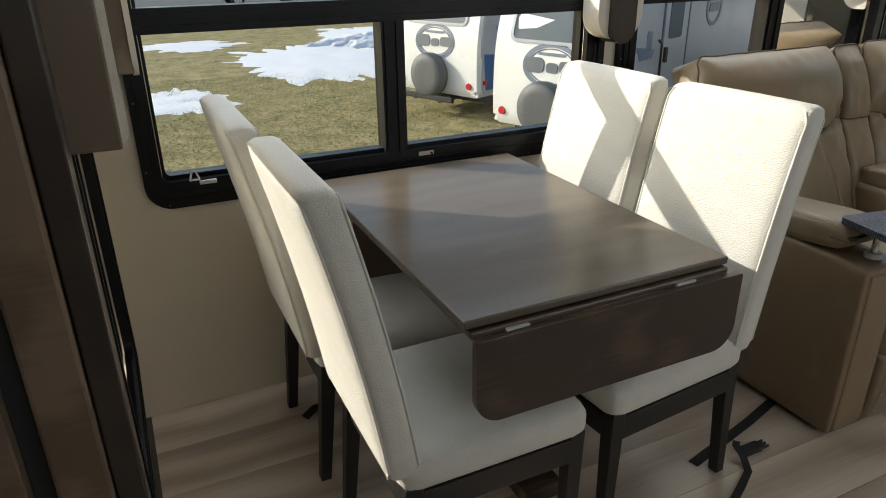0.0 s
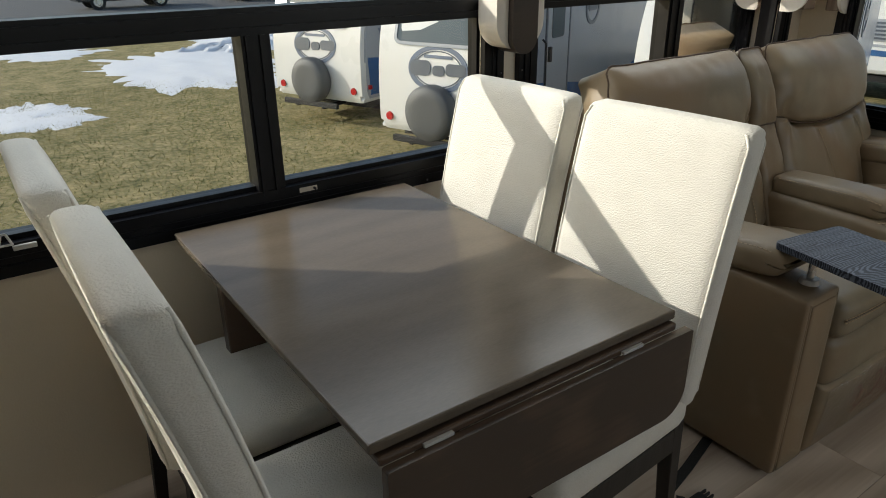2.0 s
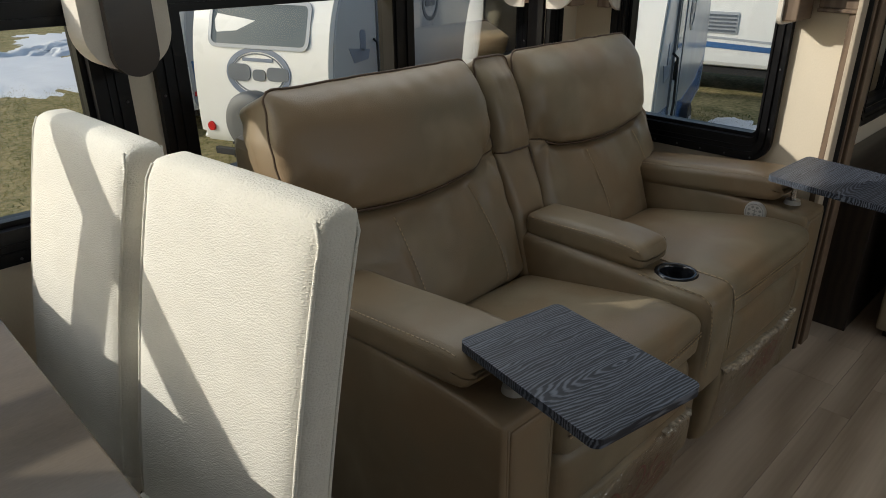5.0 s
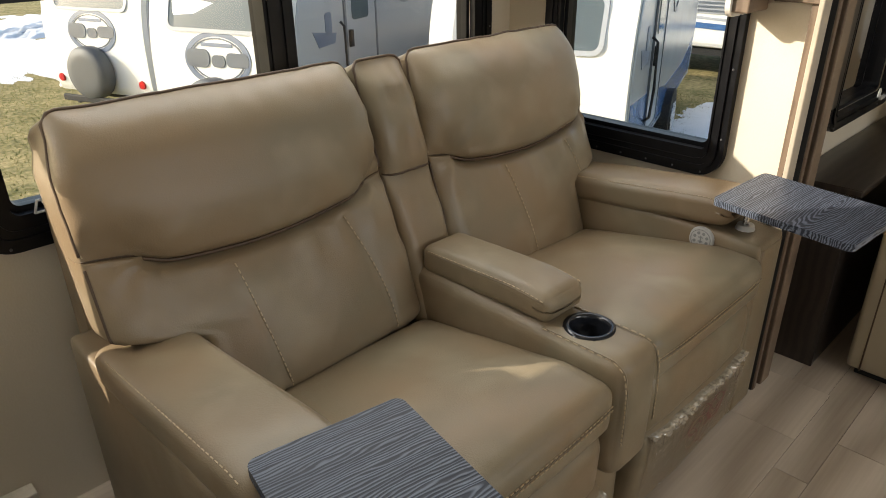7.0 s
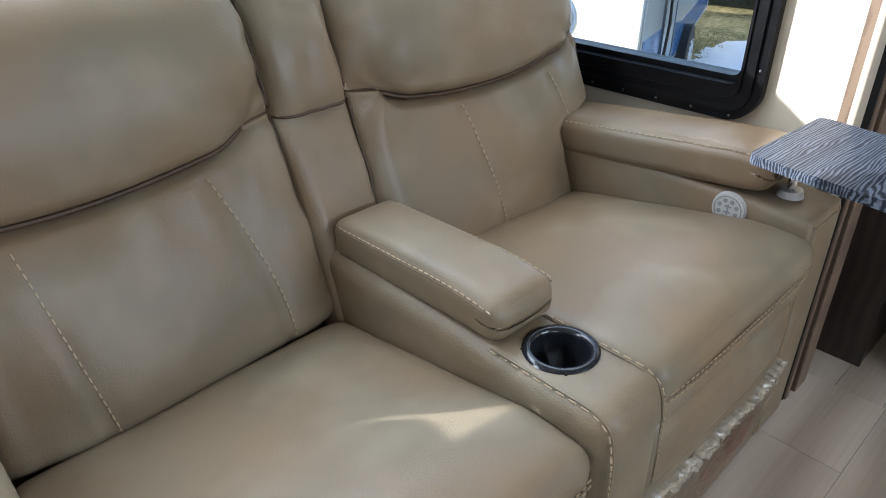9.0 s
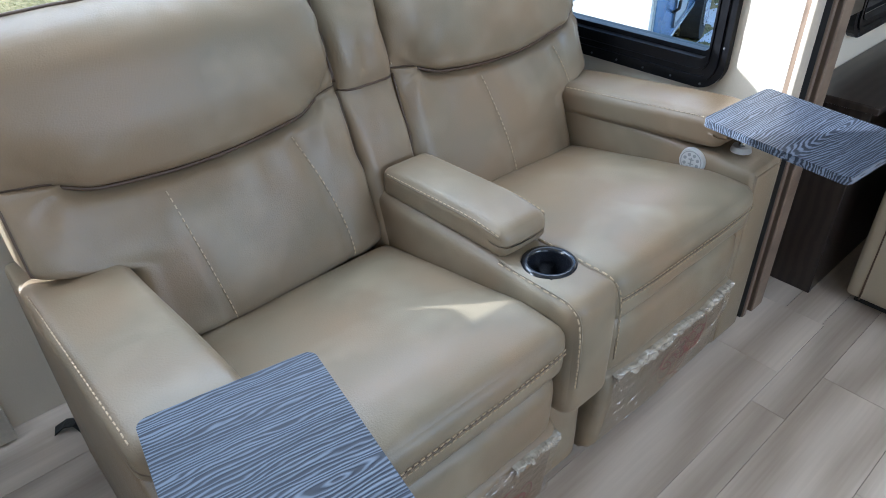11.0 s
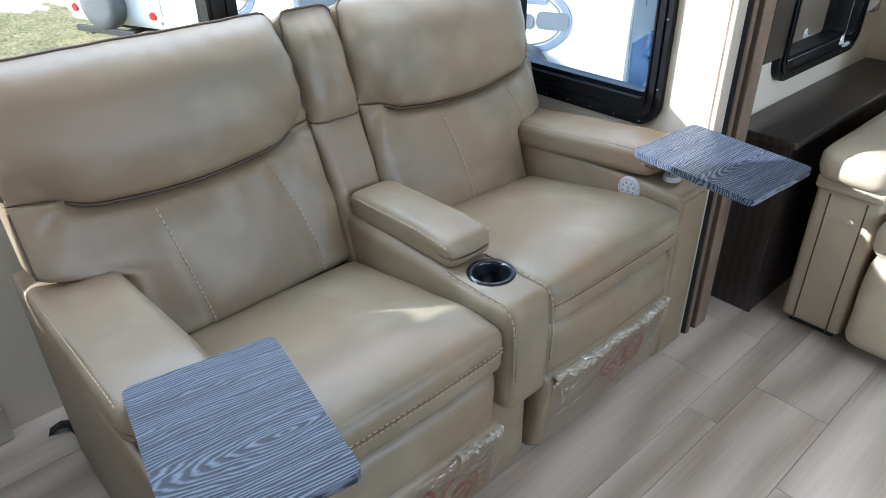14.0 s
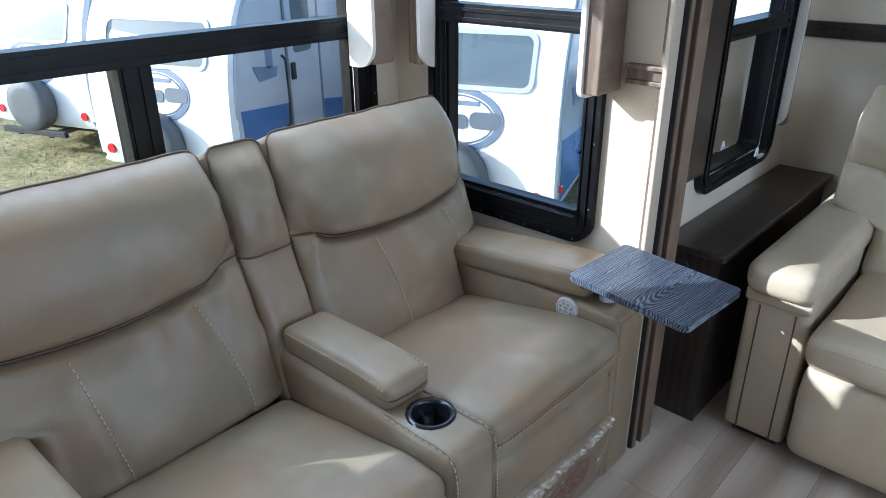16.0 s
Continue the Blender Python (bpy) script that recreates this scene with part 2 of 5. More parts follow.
def clear_wrap(name):
    m = bpy.data.materials.new(name)
    m.use_nodes = True
    n, l = m.node_tree.nodes, m.node_tree.links
    n.remove(n["Principled BSDF"])
    tr = n.new("ShaderNodeBsdfTransparent")
    tr.inputs["Color"].default_value = (0.93, 0.92, 0.90, 1)
    gl = n.new("ShaderNodeBsdfGlossy")
    gl.inputs["Roughness"].default_value = 0.06
    tc = n.new("ShaderNodeTexCoord")
    ns = n.new("ShaderNodeTexNoise")
    ns.inputs["Scale"].default_value = 26
    ns.inputs["Distortion"].default_value = 1.6
    l.new(tc.outputs["Object"], ns.inputs["Vector"])
    bp = n.new("ShaderNodeBump")
    bp.inputs["Strength"].default_value = 0.9
    bp.inputs["Distance"].default_value = 0.03
    l.new(ns.outputs["Fac"], bp.inputs["Height"])
    l.new(bp.outputs["Normal"], gl.inputs["Normal"])
    mx = n.new("ShaderNodeMixShader")
    mx.inputs["Fac"].default_value = 0.30
    l.new(tr.outputs["BSDF"], mx.inputs[1])
    l.new(gl.outputs["BSDF"], mx.inputs[2])
    l.new(mx.outputs["Shader"], n["Material Output"].inputs["Surface"])
    return m


WRAP = clear_wrap("clear_plastic_wrap")
# pale opaque colour puts the clear film's highlights into the strip
FILM_GLINT = material("crumpled_film_with_glints", (0.46, 0.41, 0.33), (0.24, 0.20, 0.15), scale=40, rough=0.10, rough_var=0.08, bump=0.3, bump_scale=120, spec=0.8, coat=0.6)

# ---- building helpers ----


def thing(name, label, category, base=(0, 0, 0), group="", kind=""):
    ob = new(name)
    ob.location = base
    ob.empty_display_size = 0.1
    return tagged(ob, label, category, group, kind)


def finish(bm, mat, name, smooth=False):
    bmesh.ops.recalc_face_normals(bm, faces=bm.faces[:])
    me = bpy.data.meshes.new(name)
    bm.to_mesh(me)
    bm.free()
    if smooth:
        me.polygons.foreach_set("use_smooth", [True] * len(me.polygons))
    me.materials.append(mat)
    return me


def part(name, bm, mat, parent=None, label="", smooth=False):
    """Links a bmesh, built in the world's coordinates, as one mesh under its thing or part."""
    if parent is not None:
        root = Vector((0, 0, 0))
        p = parent
        while p is not None:
            root += p.location
            p = p.parent
        bmesh.ops.translate(bm, verts=bm.verts[:], vec=-root)
    ob = new(name, finish(bm, mat, name, smooth))
    ob.parent = parent
    if label:
        ob["label"] = label
    return ob


def solid(name, bm, mat, label="", category="", kind="", smooth=False, group=""):
    return tagged(new(name, finish(bm, mat, name, smooth)), label, category, group, kind)


def box(bm, x0, x1, y0, y1, z0, z1, bevel=0.0, seg=2):
    vs = [bm.verts.new((x, y, z)) for x in (x0, x1) for y in (y0, y1) for z in (z0, z1)]
    fs = [bm.faces.new([vs[i] for i in q]) for q in ((0, 1, 3, 2), (4, 6, 7, 5), (0, 4, 5, 1), (2, 3, 7, 6), (0, 2, 6, 4), (1, 5, 7, 3))]
    if bevel:
        es = {e for f in fs for e in f.edges}
        bmesh.ops.bevel(bm, geom=list(es), offset=bevel, segments=seg, profile=0.5, affect="EDGES")
    return bm


def boxes(*bs, bevel=0.0):
    bm = bmesh.new()
    for b in bs:
        box(bm, *b, bevel=bevel)
    return bm


def cyl(bm, c, r, h, axis="Z", seg=24, r2=None):
    """A capped cylinder or cone from the centre of its base along the axis."""
    m = {"Z": Matrix(), "X": Matrix.Rotation(radians(90), 4, "Y"), "Y": Matrix.Rotation(radians(-90), 4, "X")}[axis]
    bmesh.ops.create_cone(bm, cap_ends=True, segments=seg, radius1=r, radius2=r if r2 is None else r2, depth=h, matrix=Matrix.Translation(c) @ m @ Matrix.Translation((0, 0, h / 2)))
    return bm


def tube(points, r, seg=6, closed=False):
    """A round tube along a line of points."""
    bm = bmesh.new()
    pts = [Vector(p) for p in points]
    rings = []
    for i, p in enumerate(pts):
        d = (pts[min(i + 1, len(pts) - 1)] - pts[max(i - 1, 0)]).normalized()
        a = d.cross(Vector((0, 0, 1)))
        a = a.normalized() if a.length > 1e-4 else Vector((1, 0, 0))
        b = d.cross(a)
        rings.append([bm.verts.new(p + r * (math.cos(t) * a + math.sin(t) * b)) for t in (2 * math.pi * k / seg for k in range(seg))])
    for s, t in zip(rings, rings[1:]):
        for k in range(seg):
            bm.faces.new((s[k], s[(k + 1) % seg], t[(k + 1) % seg], t[k]))
    bm.faces.new(rings[0])
    bm.faces.new(rings[-1])
    return bm


def pillow(c, half, r=0.03, puff=(0, 0, 0), cuts=10, fn=None, wrinkle=0.0, wscale=6.0):
    """A soft upholstered block: rounded edges, bulging faces, slight folds."""
    bm = bmesh.new()
    bmesh.ops.create_cube(bm, size=2)
    bmesh.ops.subdivide_edges(bm, edges=bm.edges[:], cuts=cuts, use_grid_fill=True)
    h = Vector(half)
    for v in bm.verts:
        q = Vector([math.sin(t * math.pi / 2) for t in v.co])
        p = Vector([q[i] * h[i] for i in range(3)])
        inner = Vector([max(-h[i] + min(r, h[i]), min(h[i] - min(r, h[i]), p[i])) for i in range(3)])
        d = p - inner
        big = max(abs(d[i]) for i in range(3))
        if big > 1e-9:
            p = inner + d.normalized() * min(r, d.length) if d.length > r * 0.999 else p
        w = [max(0.0, 1 - t * t) for t in q]
        p.x += math.copysign(puff[0], q.x) * w[1] * w[2] * abs(q.x)
        p.y += math.copysign(puff[1], q.y) * w[0] * w[2] * abs(q.y)
        p.z += math.copysign(puff[2], q.z) * w[0] * w[1] * abs(q.z)
        p += Vector(c)
        if wrinkle:
            p += wrinkle * noise.noise_vector(p * wscale)
        v.co = fn(p) if fn else p
    return bm


def rounded(u0, u1, z0, z1, r, n=6):
    """Corner points of a rounded rectangle, r one radius or four (bottom-left, bottom-right, top-right, top-left)."""
    r = r if isinstance(r, (tuple, list)) else (r,) * 4
    pts = []
    for (cu, cz, a), q in zip(((u0 + r[0], z0 + r[0], 180), (u1 - r[1], z0 + r[1], 270), (u1 - r[2], z1 - r[2], 0), (u0 + r[3], z1 - r[3], 90)), r):
        for k in range(n + 1):
            t = radians(a + 90 * k / n)
            pts.append((cu + q * math.cos(t), cz + q * math.sin(t)))
    return pts


def ring(bm, outer, inner, d0, d1, place):
    """A flat frame between two outlines of equal length, from depth d0 to d1."""
    n = len(outer)
    vs = [[bm.verts.new(place(u, d, z)) for u, z in line] for line in (outer, inner) for d in (d0, d1)]
    o0, o1, i0, i1 = vs
    for k in range(n):
        j = (k + 1) % n
        for a, b in ((o0, i0), (o1, i1), (o0, o1), (i0, i1)):
            bm.faces.new((a[k], a[j], b[j], b[k]))
    return bm


def plate(bm, outline, d0, d1, place):
    """A flat plate of an outline, from depth d0 to d1."""
    a = [bm.verts.new(place(u, d0, z)) for u, z in outline]
    b = [bm.verts.new(place(u, d1, z)) for u, z in outline]
    bm.faces.new(a)
    bm.faces.new(b[::-1])
    n = len(outline)
    for k in range(n):
        bm.faces.new((a[k], a[(k + 1) % n], b[(k + 1) % n], b[k]))
    return bm


def north(u, d, z):
    return (u, d, z)


def east(u, d, z):
    return (d, u, z)


# ---- the shell of the coach ----
SLIDE_W, SLIDE_E, SLIDE_N, OPEN_Y = 0.362, 3.90, 2.60, 1.567
MAIN_N, REAR, CEILING = 1.65, 5.22, 2.10

wall = boxes((0.25, 0.53, 2.60, 2.66, -0.08, 2.10), (0.53, 2.04, 2.60, 2.66, -0.08, 0.75), (0.53, 2.04, 2.60, 2.66, 1.98, 2.10), (2.04, 2.22, 2.60, 2.66, -0.08, 2.10),
             (2.22, 3.72, 2.60, 2.66, -0.08, 0.75), (2.22, 3.72, 2.60, 2.66, 1.98, 2.10), (3.72, 3.96, 2.60, 2.66, -0.08, 2.10))
solid("wall_north", wall, WALL, "cream vinyl wall of the slide-out under the windows", "wall", "structure")
wall = boxes((3.90, 3.96, 1.567, 1.80, -0.08, 2.10), (3.90, 3.96, 1.80, 2.37, -0.08, 0.70), (3.90, 3.96, 1.80, 2.37, 1.98, 2.10), (3.90, 3.96, 2.37, 2.60, -0.08, 2.10))
solid("wall_east", wall, WALL, "cream vinyl end wall of the slide-out", "wall", "structure")
wall = boxes((0.28, 0.340, 1.567, 1.70, -0.08, 2.10), (0.28, 0.340, 1.70, 2.39, -0.08, 0.36), (0.28, 0.340, 1.70, 2.39, 1.98, 2.10), (0.28, 0.340, 2.39, 2.60, -0.08, 2.10))
solid("wall_west", wall, WALL, "cream vinyl end wall of the slide-out by the dining chairs", "wall", "structure")
wall = boxes((4.03, 4.38, 1.65, 1.71, -0.08, 2.10), (4.38, 4.94, 1.65, 1.71, -0.08, 0.745), (4.38, 4.94, 1.65, 1.71, 1.55, 2.10), (4.94, 5.28, 1.65, 1.71, -0.08, 2.10))
solid("wall_main", wall, WALL, "cream vinyl side wall above the dark shelf", "wall", "structure")
solid("wall_rear", boxes((5.22, 5.28, -1.3, 1.65, -0.08, 2.10)), WALL, "cream vinyl rear wall behind the pale sofa", "wall", "structure")
solid("wall_south", boxes((-2.0, 0.52, -1.36, -1.30, -0.08, 2.10), (2.08, 2.82, -1.36, -1.30, -0.08, 2.10), (4.38, 5.28, -1.36, -1.30, -0.08, 2.10), (0.52, 2.08, -1.36, -1.30, -0.08, 1.32), (0.52, 2.08, -1.36, -1.30, 2.00, 2.10), (2.82, 4.38, -1.36, -1.30, -0.08, 1.32), (2.82, 4.38, -1.36, -1.30, 2.00, 2.10)), WALL, "plain cream wall across the room", "wall", "structure")
solid("wall_front", boxes((-2.06, -2.0, -1.36, 1.71, -0.08, 2.10)), WALL, "plain cream wall closing the room", "wall", "structure")
solid("wall_kitchen", boxes((-2.0, 0.16, 1.60, 1.66, -0.08, 2.10)), WALL, "plain cream wall beside the slide-out", "wall", "structure")
solid("ceiling", boxes((-2.06, 5.28, -1.36, 1.71, 2.10, 2.16), (0.25, 3.96, 1.71, 2.66, 2.10, 2.16)), CEIL, "pale vinyl ceiling", "ceiling", "structure")

# ---- windows ----


def window(name, place, u0, u1, z0, z1, panes, bar, wall_d, inward, label, outer_r=0.075):
    """A black-framed coach window: outer ring, bar, mullions and single panes. inward: -1 or 1, the way into the room."""
    w = thing(name, label, "window", kind="structure")
    face = wall_d + inward * 0.024
    deep = wall_d - inward * 0.05
    g0, g1 = min(p[0] for p in panes), max(p[1] for p in panes)
    gz0, gz1 = min(p[2] for p in panes), max(p[3] for p in panes)
    bm = bmesh.new()
    ring(bm, rounded(u0, u1, z0, z1, outer_r, 8), rounded(g0, g1, gz0, gz1, 0.022, 8), wall_d + inward * 0.001, face, place)
    part("window_frame", bm, BLACK_FRAME, w)
    bm = bmesh.new()
    ring(bm, rounded(u0 + 0.02, u1 - 0.02, z0 + 0.02, z1 - 0.02, outer_r - 0.02, 8), rounded(u0 + 0.032, u1 - 0.032, z0 + 0.032, z1 - 0.032, outer_r - 0.03, 8), face, face + inward * 0.006, place)
    ring(bm, rounded(u0 + 0.046, u1 - 0.046, z0 + 0.046, z1 - 0.046, outer_r - 0.036, 8), rounded(u0 + 0.050, u1 - 0.050, z0 + 0.050, z1 - 0.050, outer_r - 0.038, 8), face, face + inward * 0.004, place)
    part("frame_lip", bm, BLACK_FRAME, w)
    bm = bmesh.new()
    ring(bm, rounded(g0 - 0.002, g1 + 0.002, gz0 - 0.002, gz1 + 0.002, 0.02, 4), rounded(g0 + 0.012, g1 - 0.012, gz0 + 0.012, gz1 - 0.012, 0.018, 4), deep, wall_d - inward * 0.004, place)
    part("reveal", bm, BLACK_FRAME, w)
    for k, (b0, b1, c0, c1) in enumerate(bar):
        bm = bmesh.new()
        a, b = sorted((deep, face - inward * 0.004))
        for lo, hi, dd in ((0, 1, 0.0), (0.12, 0.3, 0.006), (0.62, 0.8, 0.006)):
            if b1 - b0 > c1 - c0:
                uu, zz = (b0, b1), (c0 + (c1 - c0) * lo, c0 + (c1 - c0) * hi)
            else:
                uu, zz = (b0 + (b1 - b0) * lo, b0 + (b1 - b0) * hi), (c0, c1)
            p, q = place(uu[0], a - dd * (inward < 0), zz[0]), place(uu[1], b + dd * (inward > 0), zz[1])
            box(bm, *sorted((p[0], q[0])), *sorted((p[1], q[1])), *sorted((p[2], q[2])))
        part("window_bar" if b1 - b0 > c1 - c0 else "mullion", bm, BLACK_FRAME, w)
    for p0, p1, q0, q1 in panes:
        bm = bmesh.new()
        vs = [bm.verts.new(place(u, wall_d - inward * 0.03, z)) for u, z in ((p0, q0), (p1, q0), (p1, q1), (p0, q1))]
        bm.faces.new(vs)
        pane = part("pane", bm, GLASS, w)
        pane.visible_shadow = False
    bm = bmesh.new()
    for s in range(7):
        u = u0 + 0.06 + (u1 - u0 - 0.12) * s / 6
        c = place(u, face, z0 + 0.012)
        bmesh.ops.create_uvsphere(bm, u_segments=8, v_segments=5, radius=0.0035, matrix=Matrix.Translation(c))
    for s in range(4):
        for u in (u0 + 0.012, u1 - 0.012):
            bmesh.ops.create_uvsphere(bm, u_segments=8, v_segments=5, radius=0.0035, matrix=Matrix.Translation(place(u, face, z0 + 0.12 + s * 0.2)))
    part("screw_heads", bm, SCREW, w)
    return w


w1 = window("window_1", north, 0.475, 2.095, 0.71, 2.02, [(0.527, 1.229, 0.792, 1.209), (1.307, 2.015, 0.792, 1.209), (0.527, 2.015, 1.277, 1.95)],
            [(0.51, 2.03, 1.209, 1.277), (1.229, 1.307, 0.78, 1.209)], 2.60, -1, "wide black-framed slider window over the dining table")
w2 = window("window_2", north, 2.163, 3.779, 0.71, 2.02, [(2.242, 2.912, 0.792, 1.220), (3.000, 3.695, 0.792, 1.220), (2.242, 3.695, 1.288, 1.95)],
            [(2.22, 3.71, 1.220, 1.288), (2.912, 3.000, 0.78, 1.220)], 2.60, -1, "wide black-framed slider window behind the recliner sofa")
w3 = window("window_3", east, 1.755, 2.425, 0.655, 2.02, [(1.808, 2.365, 0.735, 1.272), (1.808, 2.365, 1.330, 1.95)],
            [(1.79, 2.38, 1.272, 1.330)], 3.90, -1, "black-framed end window beside the recliner sofa")
w4 = window("window_4", north, 4.335, 5.00, 0.715, 1.58, [(4.40, 4.92, 0.765, 1.215), (4.40, 4.92, 1.265, 1.51)],
            [(4.39, 4.93, 1.215, 1.265)], 1.65, -1, "black-framed window above the dark shelf")
w5 = window("window_5", east, 1.67, 2.42, 0.32, 2.02, [(1.73, 2.36, 0.40, 1.26), (1.73, 2.36, 1.31, 1.95)],
            [(1.72, 2.37, 1.26, 1.31)], 0.340, 1, "black-framed end window by the dining chairs", outer_r=0.05)
def latch(x, y, z, name="window_latch"):
    """A white A-shaped pull and its flat catch plate on the sill of a slider."""
    t = thing(name, "small white plastic latch with an A-shaped pull on the window sill", "latch", (x, y, z), "window latches")
    bm = bmesh.new()
    for a, b in (((-0.014, 0), (-0.005, 0.028)), ((0.014, 0), (0.005, 0.028)), ((-0.006, 0.028), (0.006, 0.028)), ((-0.014, 0.001), (0.014, 0.001))):
        d = Vector((b[0] - a[0], 0, b[1] - a[1]))
        m = Matrix.Translation((x + a[0], y, z + a[1])) @ d.to_track_quat("Z", "Y").to_matrix().to_4x4()
        bmesh.ops.create_cone(bm, cap_ends=True, segments=6, radius1=0.003, radius2=0.003, depth=d.length, matrix=m @ Matrix.Translation((0, 0, d.length / 2)))
    part("pull", bm, WHITE_PLASTIC, t)
    part("catch_plate", boxes((x + 0.012, x + 0.062, y - 0.008, y + 0.002, z - 0.014, z - 0.002), bevel=0.002), SILVER, t)


# two assumed windows, out of view, added to hold the fill lamps
w6 = window("fill_window_6", north, 0.48, 2.12, 1.28, 2.04, [(0.55, 2.05, 1.35, 1.97)], [], -1.30, 1, "assumed black-framed window across the room, added for fill light")
w7 = window("fill_window_7", north, 2.78, 4.42, 1.28, 2.04, [(2.85, 4.35, 1.35, 1.97)], [], -1.30, 1, "assumed black-framed window across the room, added for fill light")
latch(0.615, 2.566, 0.792)
latch(2.30, 2.566, 0.792)
latch(4.80, 1.616, 0.765)


def sticker(x, y, z, w):
    solid("sill_label", boxes((x, x + w, y - 0.0015, y, z, z + 0.014), bevel=0.0005), IVORY, "small pale sticker on a black window sill", "label", group="sill labels")


sticker(1.345, 2.5755, 0.768, 0.055)

# ---- valance legs beside the windows ----


def valance_leg(name, x0, x1, y0, y1, z0, cream, label, z1=2.08):
    """A boxed window surround hanging down the wall: a brown board with padded cream sides that curve in at the foot. cream: sides 'w', 'e', 's', 'n'."""
    t = thing(name, label, "valance", ((x0 + x1) / 2, (y0 + y1) / 2, z0), "window valances")
    bm = box(bmesh.new(), x0 + 0.012, x1 - 0.012, y0 + 0.012, y1, z0 + 0.012, z1, bevel=0.004)
    part("board", bm, TRIM, t)
    r = 0.075
    for s in cream:
        bm = bmesh.new()
        if s in "we":
            d0 = x0 if s == "w" else x1 - 0.014
            plate(bm, rounded(y0, y1, z0, z1, (r, 0.004, 0.004, 0.004), 8), d0, d0 + 0.014, east)
        else:
            d0 = y0 if s == "s" else y1 - 0.014
            plate(bm, rounded(x0, x1, z0, z1, (r if s == "s" else 0.03, 0.03, 0.004, 0.004), 8), d0, d0 + 0.014, north)
        bmesh.ops.bevel(bm, geom=[e for e in bm.edges if len(e.link_faces) == 2 and e.calc_face_angle(0) > 1.2], offset=0.005, segments=2, affect="EDGES")
        part("padded_side", bm, CREAM, t, "cream padded side panel")
    return t


def leg_pair(x0, x1, y0, y1, z0):
    """The post between two windows: cream wings left and right of a dark board with a rounded foot."""
    t = thing("window_surround", "dark valance leg with cream padded sides between two windows", "valance", ((x0 + x1) / 2, y1, z0), "window valances")
    bm = plate(bmesh.new(), rounded(x0 + 0.045, x1 - 0.045, z0 - 0.012, 2.08, (0.05, 0.05, 0.002, 0.002), 8), y0 - 0.012, y1 - 0.02, north)
    part("board", bm, DARK_TRIM, t)
    bm = plate(bmesh.new(), rounded(x0, x1, z0, 2.08, (0.085, 0.085, 0.002, 0.002), 10), y0 + 0.012, y1, north)
    part("padded_side", bm, CREAM, t, "cream padded panel with a rounded foot")
    return t


leg_pair(1.985, 2.175, 2.47, 2.572, 1.115)
valance_leg("window_surround", 0.342, 0.455, 1.585, 1.665, 1.13, "n", "brown valance leg beside the end window")
valance_leg("window_surround", 0.420, 0.515, 2.44, 2.572, 1.115, "e", "brown valance leg with a cream padded side")
valance_leg("window_surround", 3.660, 3.770, 2.455, 2.572, 1.135, "w", "brown valance leg with a cream padded side in the corner")
valance_leg("window_surround", 3.800, 3.898, 2.385, 2.450, 1.125, "s", "brown valance leg with a cream padded face beside the end window")
valance_leg("window_surround", 3.755, 3.898, 1.695, 1.765, 1.125, "n", "greige valance leg with a cream padded side by the end window")
solid("window_surround", boxes((4.165, 4.290, 1.602, 1.648, 0.82, 1.95), bevel=0.004), DARK_TRIM, "dark brown valance leg beside the shelf window", "valance", group="window valances")
valance_leg("window_surround", 4.985, 5.065, 1.590, 1.648, 0.83, "w", "brown valance leg with a cream edge by the shelf window")
for b_ in ((0.42, 2.175, 2.47, 2.572, 2.03, 2.095), (2.18, 3.77, 2.47, 2.572, 2.03, 2.095)):
    solid("valance_box", boxes(b_, bevel=0.006), TRIM, "brown padded valance box above a wide window", "valance", group="window valances")

# ---- trim ----
solid("trim_beige_batten", boxes((3.83, 3.882, 1.553, 1.5665, 0.0, 2.10), bevel=0.003), BEIGE_TRIM, "beige batten at the edge of the slide-out wall", "trim", "structure")
solid("trim_slide_east", boxes((3.884, 3.905, 1.535, 1.60, 0.0, 2.10), (3.905, 3.93, 1.548, 1.60, 0.0, 2.10), (3.93, 3.995, 1.53, 1.62, 0.0, 2.10), bevel=0.004), TRIM, "brown moulded casing of the slide-out opening", "trim", "structure")
solid("trim_gap_east", boxes((3.906, 3.929, 1.5465, 1.5475, 0.0, 2.10), (3.8825, 3.8835, 1.54, 1.56, 0, 2.1)), RUBBER, "black seal in the casing", "trim", "structure")
solid("trim_edge_east", boxes((3.995, 4.03, 1.555, 1.71, 0.0, 2.10), bevel=0.003), DARK_TRIM, "dark end board of the side wall", "trim", "structure")
solid("rail_east", boxes((3.872, 3.898, 1.575, 1.69, 1.160, 1.172), (3.880, 3.898, 1.575, 1.69, 1.172, 1.200), (3.866, 3.898, 1.575, 1.69, 1.200, 1.212), bevel=0.002), TRIM, "short brown moulded rail on the cream wall", "rail", "structure")
solid("trim_slide_west", boxes((0.327, 0.372, 1.53, 1.60, 0.0, 2.10), bevel=0.004), DARK_TRIM, "dark espresso casing of the slide-out opening", "trim", "structure")
solid("trim_board_west", boxes((0.246, 0.325, 1.515, 1.60, 0.0, 2.10), bevel=0.006), TRIM, "brown upright casing board", "trim", "structure")
solid("trim_seal_west", boxes((0.214, 0.245, 1.535, 1.60, 0.0, 2.10)), RUBBER, "black rubber seal beside the casing", "trim", "structure")
solid("pantry_panel", boxes((-0.10, 0.213, 1.50, 1.598, 0.0, 2.10), bevel=0.004), TRIM, "brown wood cabinet end panel beside the slide-out", "cabinet")
solid("rail_rear", boxes((5.195, 5.219, 0.95, 1.648, 1.155, 1.215), (5.188, 5.219, 0.95, 1.648, 1.176, 1.192), bevel=0.002), DARK_TRIM, "dark moulded rail along the rear wall", "rail", "structure")
